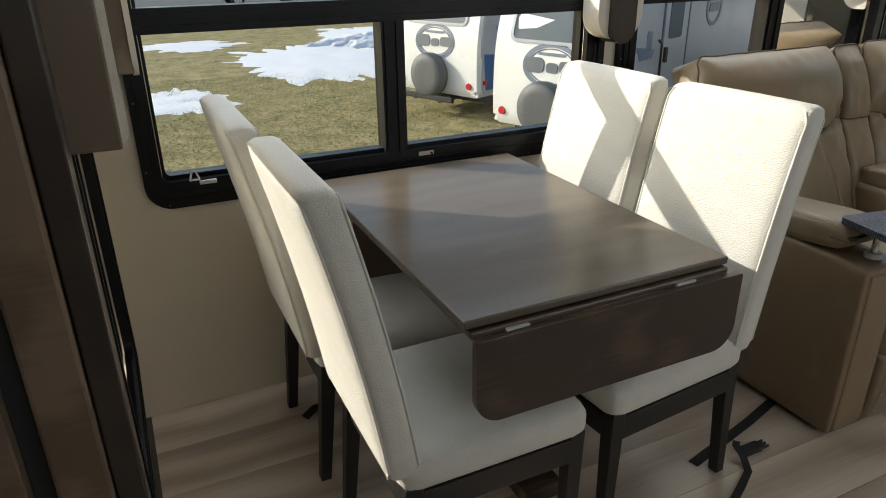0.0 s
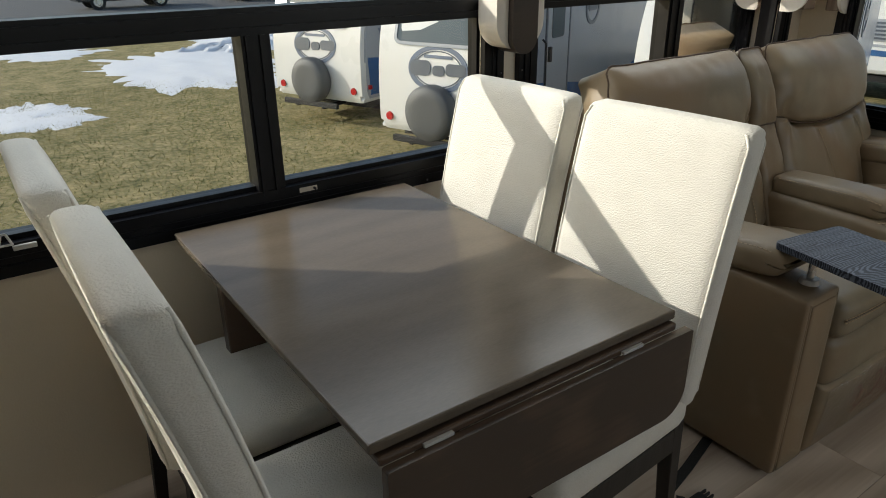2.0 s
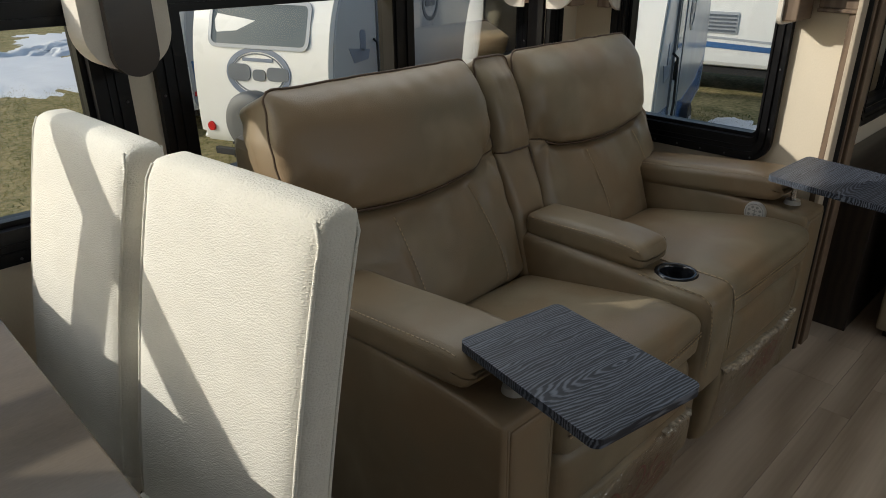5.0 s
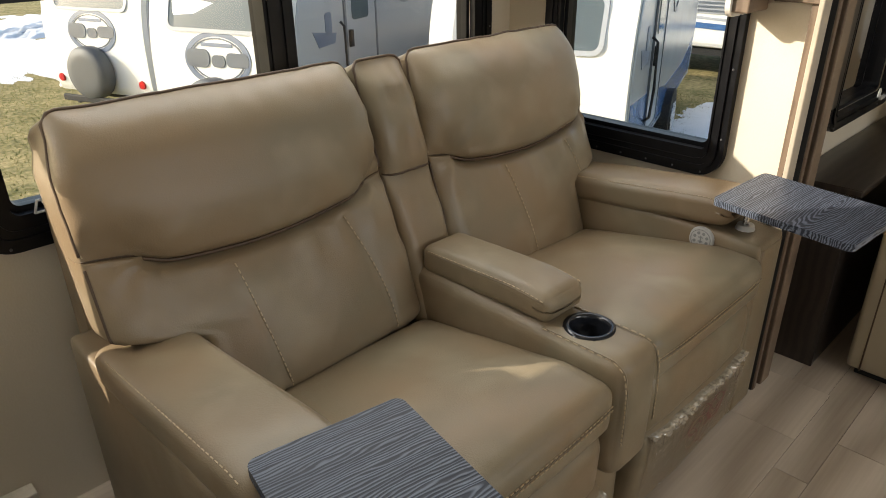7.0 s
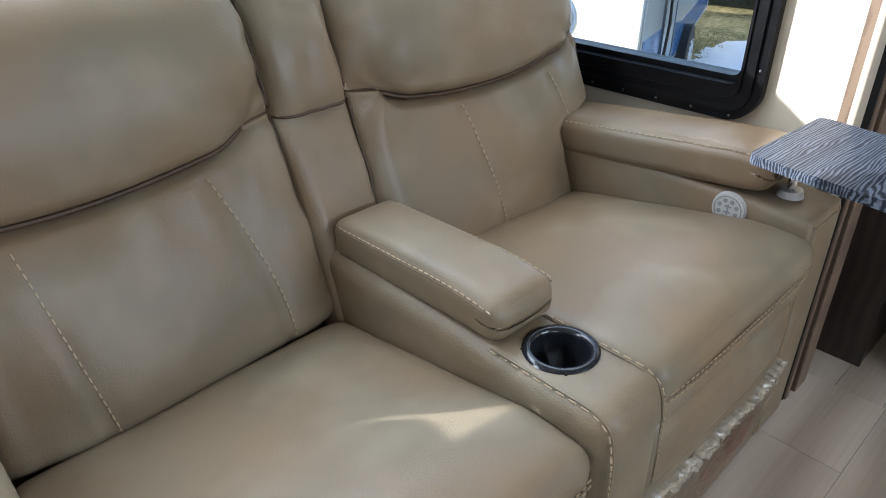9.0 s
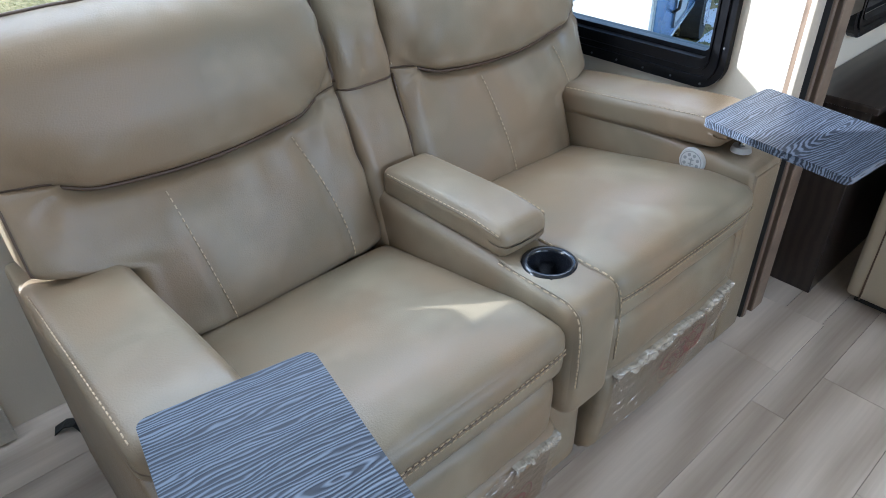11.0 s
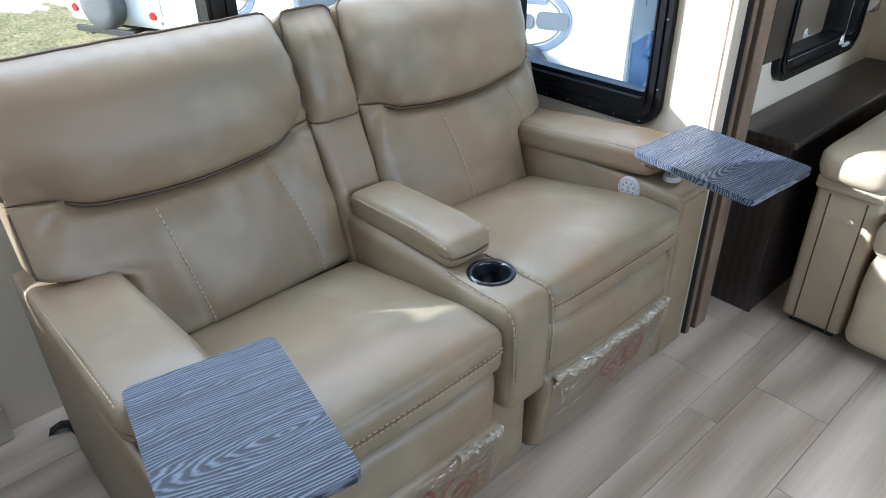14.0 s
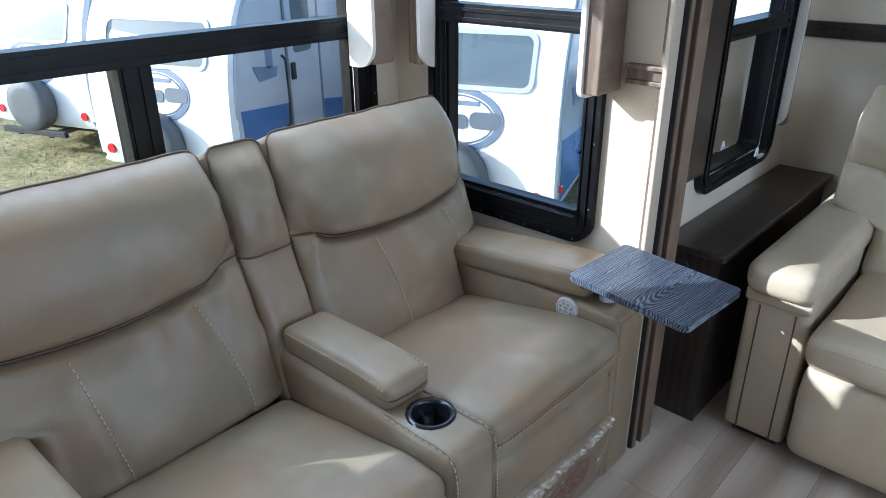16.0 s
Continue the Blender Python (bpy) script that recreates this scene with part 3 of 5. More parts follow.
solid("wall_cabinet", boxes((4.95, 5.219, 0.55, 1.00, 1.12, 1.75), bevel=0.005), DARK_TRIM, "dark wood cabinet box hung on the rear wall", "cabinet")
solid("baseboard", boxes((3.0, 3.898, 2.588, 2.599, 0.0, 0.05)), TRIM, "low brown skirting", "baseboard", "structure")

# ---- dark shelf along the side wall ----
t = thing("side_shelf", "dark espresso wood shelf cabinet along the side wall", "shelf", (4.65, 1.55, 0))
part("top", boxes((4.135, 5.215, 1.435, 1.648, 0.608, 0.630), bevel=0.004), DARK_TRIM, t)
part("end_panel", boxes((4.152, 4.172, 1.455, 1.648, -0.004, 0.607), bevel=0.002), DARK_TRIM, t)
part("front_panel", boxes((4.174, 5.215, 1.457, 1.475, -0.004, 0.607), bevel=0.002), DARK_TRIM, t)
bm = cyl(bmesh.new(), (4.136, 1.57, 0.560), 0.021, 0.015, "X", 20)
part("power_socket", bm, RUBBER, t, "round black power socket")

# ---- wall outlet ----
t = thing("wall_outlet", "ivory double power outlet low on the cream wall", "outlet", (2.04, 2.565, 0))
part("housing", boxes((1.86, 2.118, 2.55, 2.598, 0.004, 0.112), bevel=0.004), IVORY, t)
for ox in (1.945, 2.035):
    bm = boxes((ox, ox + 0.036, 2.5475, 2.5525, 0.032, 0.084), bevel=0.002)
    so = part("socket", bm, IVORY, t)
    part("slots", boxes((ox + 0.009, ox + 0.012, 2.5465, 2.5475, 0.054, 0.070), (ox + 0.022, ox + 0.025, 2.5465, 2.5475, 0.054, 0.070), (ox + 0.015, ox + 0.020, 2.5465, 2.5475, 0.040, 0.046)), RUBBER, so)

# ---- dining table ----
t = thing("dining_table", "dark espresso dining table with a dropped leaf", "table", (1.32, 2.0, 0))
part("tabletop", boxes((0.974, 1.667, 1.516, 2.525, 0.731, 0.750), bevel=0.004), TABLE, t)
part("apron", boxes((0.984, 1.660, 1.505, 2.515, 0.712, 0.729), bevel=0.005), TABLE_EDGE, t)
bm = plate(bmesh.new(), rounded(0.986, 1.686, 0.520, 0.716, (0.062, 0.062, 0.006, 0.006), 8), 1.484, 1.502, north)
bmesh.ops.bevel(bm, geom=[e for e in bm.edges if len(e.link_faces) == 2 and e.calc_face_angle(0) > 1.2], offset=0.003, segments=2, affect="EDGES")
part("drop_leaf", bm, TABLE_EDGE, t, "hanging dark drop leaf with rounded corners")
for hx in (1.06, 1.50):
    part("hinge", boxes((hx, hx + 0.055, 1.498, 1.509, 0.7165, 0.7225), bevel=0.001), SILVER, t)
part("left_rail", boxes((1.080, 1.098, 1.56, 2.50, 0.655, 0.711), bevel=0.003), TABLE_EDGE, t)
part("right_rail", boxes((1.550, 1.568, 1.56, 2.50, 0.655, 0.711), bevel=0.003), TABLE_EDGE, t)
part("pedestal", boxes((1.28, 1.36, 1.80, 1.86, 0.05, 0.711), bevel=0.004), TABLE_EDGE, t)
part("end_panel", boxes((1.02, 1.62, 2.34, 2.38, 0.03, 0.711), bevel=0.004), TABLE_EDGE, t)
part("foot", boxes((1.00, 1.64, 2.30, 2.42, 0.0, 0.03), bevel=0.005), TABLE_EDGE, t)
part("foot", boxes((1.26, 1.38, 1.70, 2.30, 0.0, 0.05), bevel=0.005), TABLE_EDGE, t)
solid("wall_screw", cyl(bmesh.new(), (1.39, 2.5665, 0.775), 0.004, 0.006, "Y", 10), RUBBER, "black screw head on the window sill", "screw")

# ---- dining chairs ----


def lean(p):
    """The backrest's lean and slight curve, by height."""
    h = max(0.0, p.z - 0.42)
    p.y -= 0.135 * h + 0.115 * h * h
    return p


def dining_chair():
    t = thing("dining_chair", "cream upholstered dining chair with black legs", "chair", group="dining chairs")
    bm = pillow((0, 0.0, 0.412), (0.222, 0.235, 0.046), 0.035, (0.004, 0.004, 0.012), 9)
    part("seat", bm, FABRIC, t, smooth=True)
    bm = pillow((0, -0.225, 0.735), (0.220, 0.039, 0.322), 0.026, (0.003, 0.006, 0.003), 12, fn=lean)
    back = part("backrest", bm, FABRIC, t, smooth=True)
    for sx in (-1, 1):
        for yy in (-0.258, -0.192):
            pts = [lean(Vector((sx * (0.214 if abs(k) < 12 else 0.2), yy, 0.735 + 0.312 * k / 12))) for k in range(-12, 13)]
            part("piping", tube(pts, 0.0035, 5), FABRIC, back, "cream seam piping", smooth=True)
    part("seat_frame", boxes((-0.205, 0.205, 0.195, 0.222, 0.300, 0.368), (-0.205, 0.205, -0.222, -0.195, 0.300, 0.368), (-0.213, -0.187, -0.2, 0.2, 0.300, 0.368), (0.187, 0.213, -0.2, 0.2, 0.300, 0.368), bevel=0.003), BLACK_WOOD, t)
    for sx in (-1, 1):
        for sy in (-1, 1):
            bm = bmesh.new()
            box(bm, sx * 0.193 - 0.021, sx * 0.193 + 0.021, sy * 0.205 - 0.021, sy * 0.205 + 0.021, 0.0, 0.385, bevel=0.003)
            for v in bm.verts:
                k = 1 - v.co.z / 0.385
                v.co.x += (sx * 0.193 - v.co.x) * 0.28 * k
                v.co.y += (sy * 0.205 - v.co.y) * 0.28 * k - (0.035 * k if sy < 0 else 0)
            part("leg", bm, BLACK_WOOD, t)
    return t


chair = dining_chair()
chair.matrix_basis = pose(1.066, 1.728, 0, 0, 0, -90)
chair["label"] = "cream upholstered dining chair near the dark casing"
for x_, y_, a_ in ((1.040, 2.255, -90), (1.588, 1.758, 95), (1.55, 2.265, 92.5)):
    copy_thing(chair, pose(x_, y_, 0, 0, 0, a_))["label"] = "cream upholstered dining chair pushed under the dark table"

# ---- recliner sofas ----


def bump_fn(t, a, b):
    """A smooth hill between a and b."""
    k = (t - a) / (b - a)
    return math.sin(math.pi * k) if 0 < k < 1 else 0.0


def ease(t, a, b):
    """A smooth rise from 0 at a to 1 at b."""
    k = min(1.0, max(0.0, (t - a) / (b - a)))
    return k * k * (3 - 2 * k)


def back_surface(plan, n=56, m=54, deep=0.115, slope=0.05):
    """The front of a recliner back as a grid, wrapped over its edges to a rear that falls away behind the top seam."""
    bm = bmesh.new()
    grid = []
    for j in range(m + 1):
        v = 0.5 - 0.5 * math.cos(math.pi * j / m)
        grid.append([bm.verts.new(plan(0.5 - 0.5 * math.cos(math.pi * i / n), v)) for i in range(n + 1)])
    for a, b in zip(grid, grid[1:]):
        for k in range(n):
            bm.faces.new((a[k], a[k + 1], b[k + 1], b[k]))
    rim = [r[0] for r in grid] + grid[-1][1:] + [r[-1] for r in grid[-2::-1]] + grid[0][-2:0:-1]
    mid = sum((v.co.x for v in rim)) / len(rim)
    last = rim
    for k in (0.15, 0.5, 1.0):
        ring_ = []
        for v in rim:
            top = ease(v.co.z, 0.90, 1.04)
            out = math.copysign(0.010 * math.sin(math.pi * min(1, k * 1.2)), v.co.x - mid) * (abs(v.co.x - mid) > 0.05)
            ring_.append(bm.verts.new((v.co.x + out, v.co.y + deep * k, v.co.z - slope * top * k ** 0.8)))
        for i in range(len(rim)):
            j = (i + 1) % len(rim)
            bm.faces.new((last[i], last[j], ring_[j], ring_[i]))
        last = ring_
    bm.faces.new(last)
    return bm


def lean_y(z):
    """The plane of the seat backs, by height."""
    return 2.065 + (z - 0.43) * 0.375


def edge(u, r=0.06):
    """How far the padding has rounded off near the sides: 1 inside, 0 at the edge."""
    d = min(u, 1 - u)
    return math.sqrt(max(0.0, 1 - (1 - d / r) ** 2)) if d < r else 1.0


class Back:
    """One reclining back: lower cushion and headrest with a sagging tuck between them."""

    def __init__(self, x0, x1, in0, in1, tuck0, tuck1, seed):
        self.x0, self.x1, self.in0, self.in1, self.seed = x0, x1, in0, in1, seed
        self.tuck0, self.tuck1 = tuck0, tuck1

    def fold_z(self, u):
        return 0.805 - 0.034 * math.sin(math.pi * min(max(u, 0), 1)) ** 1.15

    def depth(self, u):
        """1 where the headrest overhangs, 0 where the fold is a flat seam."""
        return ease(u, self.tuck0 - 0.03, self.tuck0 + 0.10) * ease(1 - u, self.tuck1 - 0.03, self.tuck1 + 0.10)

    def pleats(self, x, z):
        w = 0.0
        for uu in (self.tuck0, 1 - self.tuck1):
            dx, dz = x - (self.x0 + (self.x1 - self.x0) * uu), z - self.fold_z(uu)
            r = math.hypot(dx, dz)
            w += 0.0065 * math.sin(7 * math.atan2(dz, abs(dx)) + self.seed) * math.exp(-r / 0.055) * min(1.0, r / 0.012)
        return w

    def head(self, u, v):
        d = self.depth(u)
        low = self.fold_z(u) - 0.014 * d
        rise = (1 - (1 - min(1.0, v / 0.10)) ** 2) ** 0.5
        soft = math.sin(math.pi / 2 * min(1.0, v / 0.5))
        h = 0.5 * d * rise + (1 - 0.5 * d) * soft
        if v > 0.66:
            h *= max(0.0, 1 - ((v - 0.66) / 0.34) ** 2.3) ** 0.62
        top = 1.060 - 0.022 * (1 - edge(u, 0.06)) + 0.003 * noise.noise(Vector((u * 9, self.seed, 0)))
        z = low + (top - low) * v
        x = self.x0 + (self.x1 - self.x0) * u
        x += 0.016 * (1 - 2 * u) * ease(v, 0.55, 1.0) * (abs(2 * u - 1) ** 3)
        near = max(0.0, 1 - min(u * 0.7, (1 - u) * 0.7, (1 - v) * 0.25) / 0.06)
        puff = (0.066 * edge(u, 0.12) ** 0.9 + 0.010 * bump_fn(u, 0.1, 0.9)) * h
        w = 0.005 * noise.noise(Vector((x * 6, z * 6, 9.3 + self.seed))) + 0.011 * near * noise.noise(Vector((x * 26, z * 26, 4.4 + self.seed))) * h
        return Vector((x, lean_y(z) - puff + w + self.pleats(x, z) * min(1, v * 9) + 0.045 * d * (v < 0.004), z))

    def lower(self, u, v):
        d = self.depth(u)
        low, top = 0.40, self.fold_z(u) - 0.008 * d
        z = low + (top - low) * v
        tight = 1 - ease(z, 0.615, 0.665)
        x = self.x0 + (self.x1 - self.x0) * u + tight * ((self.in0 - self.x0) * max(0.0, 1 - u / 0.4) + (self.in1 - self.x1) * max(0.0, 1 - (1 - u) / 0.4))
        puff = 0.034 * math.sin(math.pi * (0.15 + 0.70 * v)) ** 0.8 * edge(u, 0.09) + 0.014 * bump_fn(u, 0.15, 0.85) * bump_fn(v, -0.2, 1.05)
        puff -= 0.060 * d * ease(v, 0.92, 1.0) + 0.075 * (1 - ease(v, 0.0, 0.22)) ** 1.5
        for s in (0, 1):
            puff -= 0.006 * math.exp(-((x - self.seam(s, v)) / 0.007) ** 2) * ease(1 - v, 0.0, 0.1)
        near = max(0.0, 1 - min(u, 1 - u) * 0.7 / 0.10)
        w = 0.005 * noise.noise(Vector((x * 8, z * 6, 3.1 + self.seed))) + 0.009 * near * noise.noise(Vector((x * 17, z * 13, 6.2 + self.seed)))
        w += 0.012 * ease(v, 0.62, 0.95) * noise.noise(Vector((x * 22, z * 6, 1.7 + self.seed)))
        return Vector((x, lean_y(z) - puff + w + self.pleats(x, z) * (1 - ease(v, 0.97, 1)), z))

    def seam(self, s, v):
        """Where the upright seams run, across the back."""
        return self.x0 + (self.x1 - self.x0) * (0.36 + 0.075 * (1 - v), 0.765 + 0.10 * math.sin(1.9 * (1 - v)))[s]

    def on_seam(self, s, v, aside=0.0):
        u, x = 0.5, self.seam(s, v) + aside
        for k in range(9):
            u += 0.8 * (x - self.lower(u, v).x) / (self.x1 - self.x0)
        return self.lower(u, v)


def stitch_line(pts, parent, step=0.011, r=0.0011, name="stitching"):
    """Short thread stitches along a line of points, as one part."""
    bm = bmesh.new()
    pts = [Vector(p) for p in pts]
    for a, b in zip(pts, pts[1:]):
        d = b - a
        k = max(1, int(d.length / step))
        for i in range(k):
            s, e = a + d * ((i + 0.15) / k), a + d * ((i + 0.75) / k)
            w = (e - s)
            m = Matrix.Translation((s + e) / 2) @ w.to_track_quat("Z", "Y").to_matrix().to_4x4()
            bmesh.ops.create_cube(bm, size=1, matrix=m @ Matrix.Diagonal((r * 2, r * 2, w.length, 1)))
    return part(name, bm, STITCH, parent, "pale stitched seam")


sofa = thing("recliner_sofa", "tan leather two-seat recliner sofa with console and trays", "sofa", (3.03, 2.0, 0))
OUT = Vector((0, -0.0015, 0))
for back in (Back(2.260, 2.958, 2.412, 2.966, 0.13, 0.07, 1.3), Back(3.120, 3.795, 3.116, 3.664, 0.10, 0.02, 5.9)):
    lower = part("lower_back", back_surface(back.lower, slope=0), LEATHER, sofa, smooth=True)
    head = part("headrest", back_surface(back.head), LEATHER, sofa, "plump tan leather headrest", smooth=True)
    rim = [back.head(0.0, k / 24) for k in range(1, 24)] + [back.head(k / 40, 1.0) for k in range(41)] + [back.head(1.0, 1 - k / 24) for k in range(1, 24)]
    part("seam", tube([p + Vector((0, -0.001, 0.0015)) for p in rim], 0.0034, 6), PIPING, head, "dark leather seam", smooth=True)
    stitch_line([p + Vector((0.004 if k < 23 else (-0.004 if k > 63 else 0), -0.004, -0.002)) for k, p in enumerate(rim)], head)
    for uu, sx in ((0.0, 1), (1.0, -1)):
        pts = [back.lower(uu, k / 40) for k in range(40)]
        part("seam", tube([p + Vector((0, -0.002, 0)) for p in pts], 0.0034, 6), PIPING, lower, "dark leather seam", smooth=True)
        stitch_line([p + Vector((sx * 0.005, -0.004, 0)) for p in pts], lower)
    for a, b in ((0.0, back.tuck0), (1 - back.tuck1, 1.0)):
        part("fold_line", tube([back.head(a + (b - a) * k / 8, 0.008) + Vector((0, -0.0005, 0)) for k in range(9)], 0.0016, 5), PIPING, lower, "flat seam beside the fold", smooth=True)
    # dark tube along the tuck, standing in for the shade below the headrest
    part("fold_line", tube([back.head(back.tuck0 + (1 - back.tuck0 - back.tuck1) * k / 30, 0.012) + Vector((0, 0.004, -0.006)) for k in range(31)], 0.0042, 6), PIPING, lower, "dark seam strip standing in for shade in the tuck under the headrest", smooth=True)
    for s in (0, 1):
        vs = [0.16 + 0.76 * k / 22 for k in range(23)]
        stitch_line([back.on_seam(s, v, 0.007) + OUT for v in vs], lower)
        part("seam", tube([back.on_seam(s, v) + Vector((0, 0.001, 0)) for v in vs], 0.0012, 5), PIPING, lower, "dark leather seam", smooth=True)

# the narrow panel between the two backs
X_C, W_C = 2.964, 0.150


def centre_low(u, v):
    z = 0.42 + 0.380 * v
    pinch = 0.006 * math.sin(u * 30) * max(0.0, 0.55 - v) * edge(u, 0.2)
    return Vector((X_C + W_C * u, lean_y(z) - 0.030 * math.sin(math.pi * (0.10 + 0.82 * v)) ** 0.6 * edge(u, 0.22) + pinch + 0.006 * noise.noise(Vector((u * 4, z * 14, 2))), z))


def centre_high(u, v):
    z = 0.797 + 0.260 * v - 0.016 * (1 - edge(u, 0.25)) * ease(v, 0.7, 1)
    return Vector((X_C + W_C * u, lean_y(z) - 0.046 * max(0.0, math.sin(math.pi * (0.10 + 0.86 * v))) ** 0.55 * edge(u, 0.25) * ease(1.02 - v, 0, 0.25) + 0.008 * noise.noise(Vector((u * 5, z * 16, 7))), z))


part("centre_panel", back_surface(centre_low, 16, 30, slope=0), LEATHER, sofa, smooth=True)
part("centre_headrest", back_surface(centre_high, 16, 30), LEATHER, sofa, smooth=True)
part("fold_line", tube([centre_high(k / 10, 0.0) + Vector((0, -0.002, 0)) for k in range(11)], 0.0028, 5), PIPING, sofa, "dark leather seam", smooth=True)
part("seam", tube([centre_high(0.0, k / 16) for k in range(1, 16)] + [centre_high(k / 10, 1.0) for k in range(11)] + [centre_high(1.0, 1 - k / 16) for k in range(1, 16)], 0.0036, 6), PIPING, sofa, "dark leather seam", smooth=True)
part("back_shell", boxes((2.285, 3.775, 2.36, 2.50, 0.10, 0.93), bevel=0.03), LEATHER, sofa)


def leather_seat(x0, x1, up, wrap_from):
    """A seat with its stitched front, padded footrest and film-wrapped lower panel. up: how far it sits above the other seat."""
    c, w = (x0 + x1) / 2, x1 - x0

    def seat_fn(p):
        k = max(0.0, 1.58 - p.y)
        p.z += up - 0.175 * max(0.0, p.y - 1.62) - (0.6 * k * k if p.z > 0.44 else 0)
        return p
    seat = part("seat_cushion", pillow((c, 1.790, 0.468), (w / 2, 0.284, 0.062), 0.032, (0.0, 0.006, 0.024), 22, fn=seat_fn, wrinkle=0.0035, wscale=7), LEATHER, sofa, smooth=True)
    for dz, dy in ((0.480, -0.0015), (0.470, -0.0025)):
        stitch_line([Vector((x0 + 0.012 + (w - 0.024) * k / 20, 1.4995 + dy + 0.008 * (2 * k / 20 - 1) ** 4, dz + up)) for k in range(21)], seat)
    part("seam", tube([Vector((x0 + 0.012 + (w - 0.024) * k / 20, 1.4995 + 0.008 * (2 * k / 20 - 1) ** 4, 0.475 + up)) for k in range(21)], 0.0017, 5), PIPING, seat, "dark leather seam", smooth=True)
    part("footrest_upper", pillow((c, 1.572, 0.325 + up), (w / 2 - 0.003, 0.058, 0.088), 0.045, (0.0, 0.010, 0.0), 18, wrinkle=0.004, wscale=9), LEATHER, sofa, smooth=True)

    def face(x, z):
        """The front of the lower panel."""
        return 1.512 + 0.10 * max(0.0, 0.20 - z) - 0.008 * bump_fn(x, x0 - 0.05, x1 + 0.05) + 0.004 * noise.noise(Vector((x * 7, z * 7, up)))
    bm = bmesh.new()
    rows = []
    n, m, z0, z1 = 48, 26, 0.012 + up * 0.5, 0.262 + up
    for j in range(m + 1):
        v = j / m
        z = z0 + (z1 - z0) * v
        row = []
        for i in range(n + 1):
            u = 0.5 - 0.5 * math.cos(math.pi * i / n)
            x = x0 + 0.004 + (w - 0.008) * u
            soft = 1 - edge(u, 0.05)
            cap = 1 - edge(v, 0.10)
            row.append(bm.verts.new((x, face(x, z) + 0.028 * max(soft, cap) + 0.006 * soft * noise.noise(Vector((x * 30, z * 40, 3))), z)))
        rows.append(row)
    for r0, r1 in zip(rows, rows[1:]):
        for k in range(n):
            bm.faces.new((r0[k], r0[k + 1], r1[k + 1], r1[k]))
    rim = [r[0] for r in rows] + rows[-1][1:] + [r[-1] for r in rows[-2::-1]] + rows[0][-2:0:-1]
    far = [bm.verts.new((v.co.x, 1.61, v.co.z)) for v in rim]
    for k in range(len(rim)):
        bm.faces.new((rim[k], rim[(k + 1) % len(rim)], far[(k + 1) % len(rim)], far[k]))
    bm.faces.new(far)
    low = part("footrest_lower", bm, LEATHER, sofa, smooth=True)
    # clear film stretched over the panel, loose and crinkled along its top
    a, b = x0 + 0.03, x1 - 0.008
    n, m, top, bot = 120, 26, z1 - 0.012, z0 + 0.03
    rows = []
    bm = bmesh.new()
    for j in range(m + 1):
        v = j / m
        row = []
        for i in range(n + 1):
            x = a + (b - a) * i / n
            z = bot + (top - bot) * v + 0.006 * noise.noise(Vector((x * 11, 0, 1 + up))) * v
            loose = ease(v, 0.45, 0.95) * ease((x - a) / (b - a), wrap_from - 0.25, wrap_from)
            crease = noise.noise(Vector((x * 60 + z * 25, z * 14, 5 + up * 50))) + 0.6 * noise.noise(Vector((x * 130, z * 45, 2)))
            row.append(bm.verts.new((x, face(x, z) - 0.0035 - 0.0075 * loose * max(0.0, 0.35 + crease) + 0.018 * ease(v, 0.93, 1.0) * (1 - loose), z)))
        rows.append(row)
    for r0, r1 in zip(rows, rows[1:]):
        for k in range(n):
            bm.faces.new((r0[k], r0[k + 1], r1[k + 1], r1[k]))
    wrap = part("plastic_wrap", bm, WRAP, low, "crinkled clear plastic protective wrap", smooth=True)
    # swirling print on the film: thin strokes with a few swelling ones
    rnd = random.Random(int(x0 * 100))
    # its loose top edge, bunched; an opaque pale strip carries the film's glints
    e0 = a + (b - a) * max(0.0, wrap_from - 0.04)
    bm = bmesh.new()
    rows = []
    for j in range(9):
        row = []
        for i in range(141):
            x = e0 + (b - e0) * i / 140
            deep = 0.024 + (0.030 * noise.noise(Vector((x * 13, 4.2, 3))) + 0.012 * noise.noise(Vector((x * 45, 1.2, 3))) if up else -0.006)
            z = top - 0.002 + 0.006 * noise.noise(Vector((x * 11, 0, 1 + up))) - max(0.008, deep) * j / 8
            q = Vector((x * 75 + z * 30, z * 60, 7 + x0))
            row.append(bm.verts.new((x, face(x, z) - 0.010 - 0.007 * noise.noise(q) - 0.004 * noise.noise(q * 2.3) + 0.016 * (j == 0), z)))
        rows.append(row)
    for r0, r1 in zip(rows, rows[1:]):
        for i in range(140):
            bm.faces.new((r0[i], r0[i + 1], r1[i + 1], r1[i]))
    part("wrap_edge", bm, FILM_GLINT, wrap, "crumpled edge of the wrap with glints in its colour", smooth=True)
    for k in range(15):
        cx, cz = a + (b - a) * (0.34 + 0.46 * rnd.random()), bot + (top - bot) * (0.30 + 0.40 * rnd.random())
        sw, sh, ph, turns = 0.020 + 0.045 * rnd.random(), 0.030 + 0.030 * rnd.random(), rnd.random() * 6.3, rnd.choice((1.1, 1.5, 1.9))
        side = rnd.choice((-1, 1))
        bm = bmesh.new()
        prev = None
        steps = 34
        for i in range(steps + 1):
            q = side * i / steps * turns * math.pi + ph
            s = 1.15 - 0.75 * i / steps
            x = min(b - 0.01, max(a + 0.01, cx + sw * s * math.cos(q) + 0.03 * (i / steps - 0.5)))
            z = min(top - 0.02, max(bot + 0.004, cz + sh * s * math.sin(q)))
            hw = 0.0010 + (0.0036 if k % 4 == 0 else 0.0008) * math.sin(math.pi * i / steps) ** 2
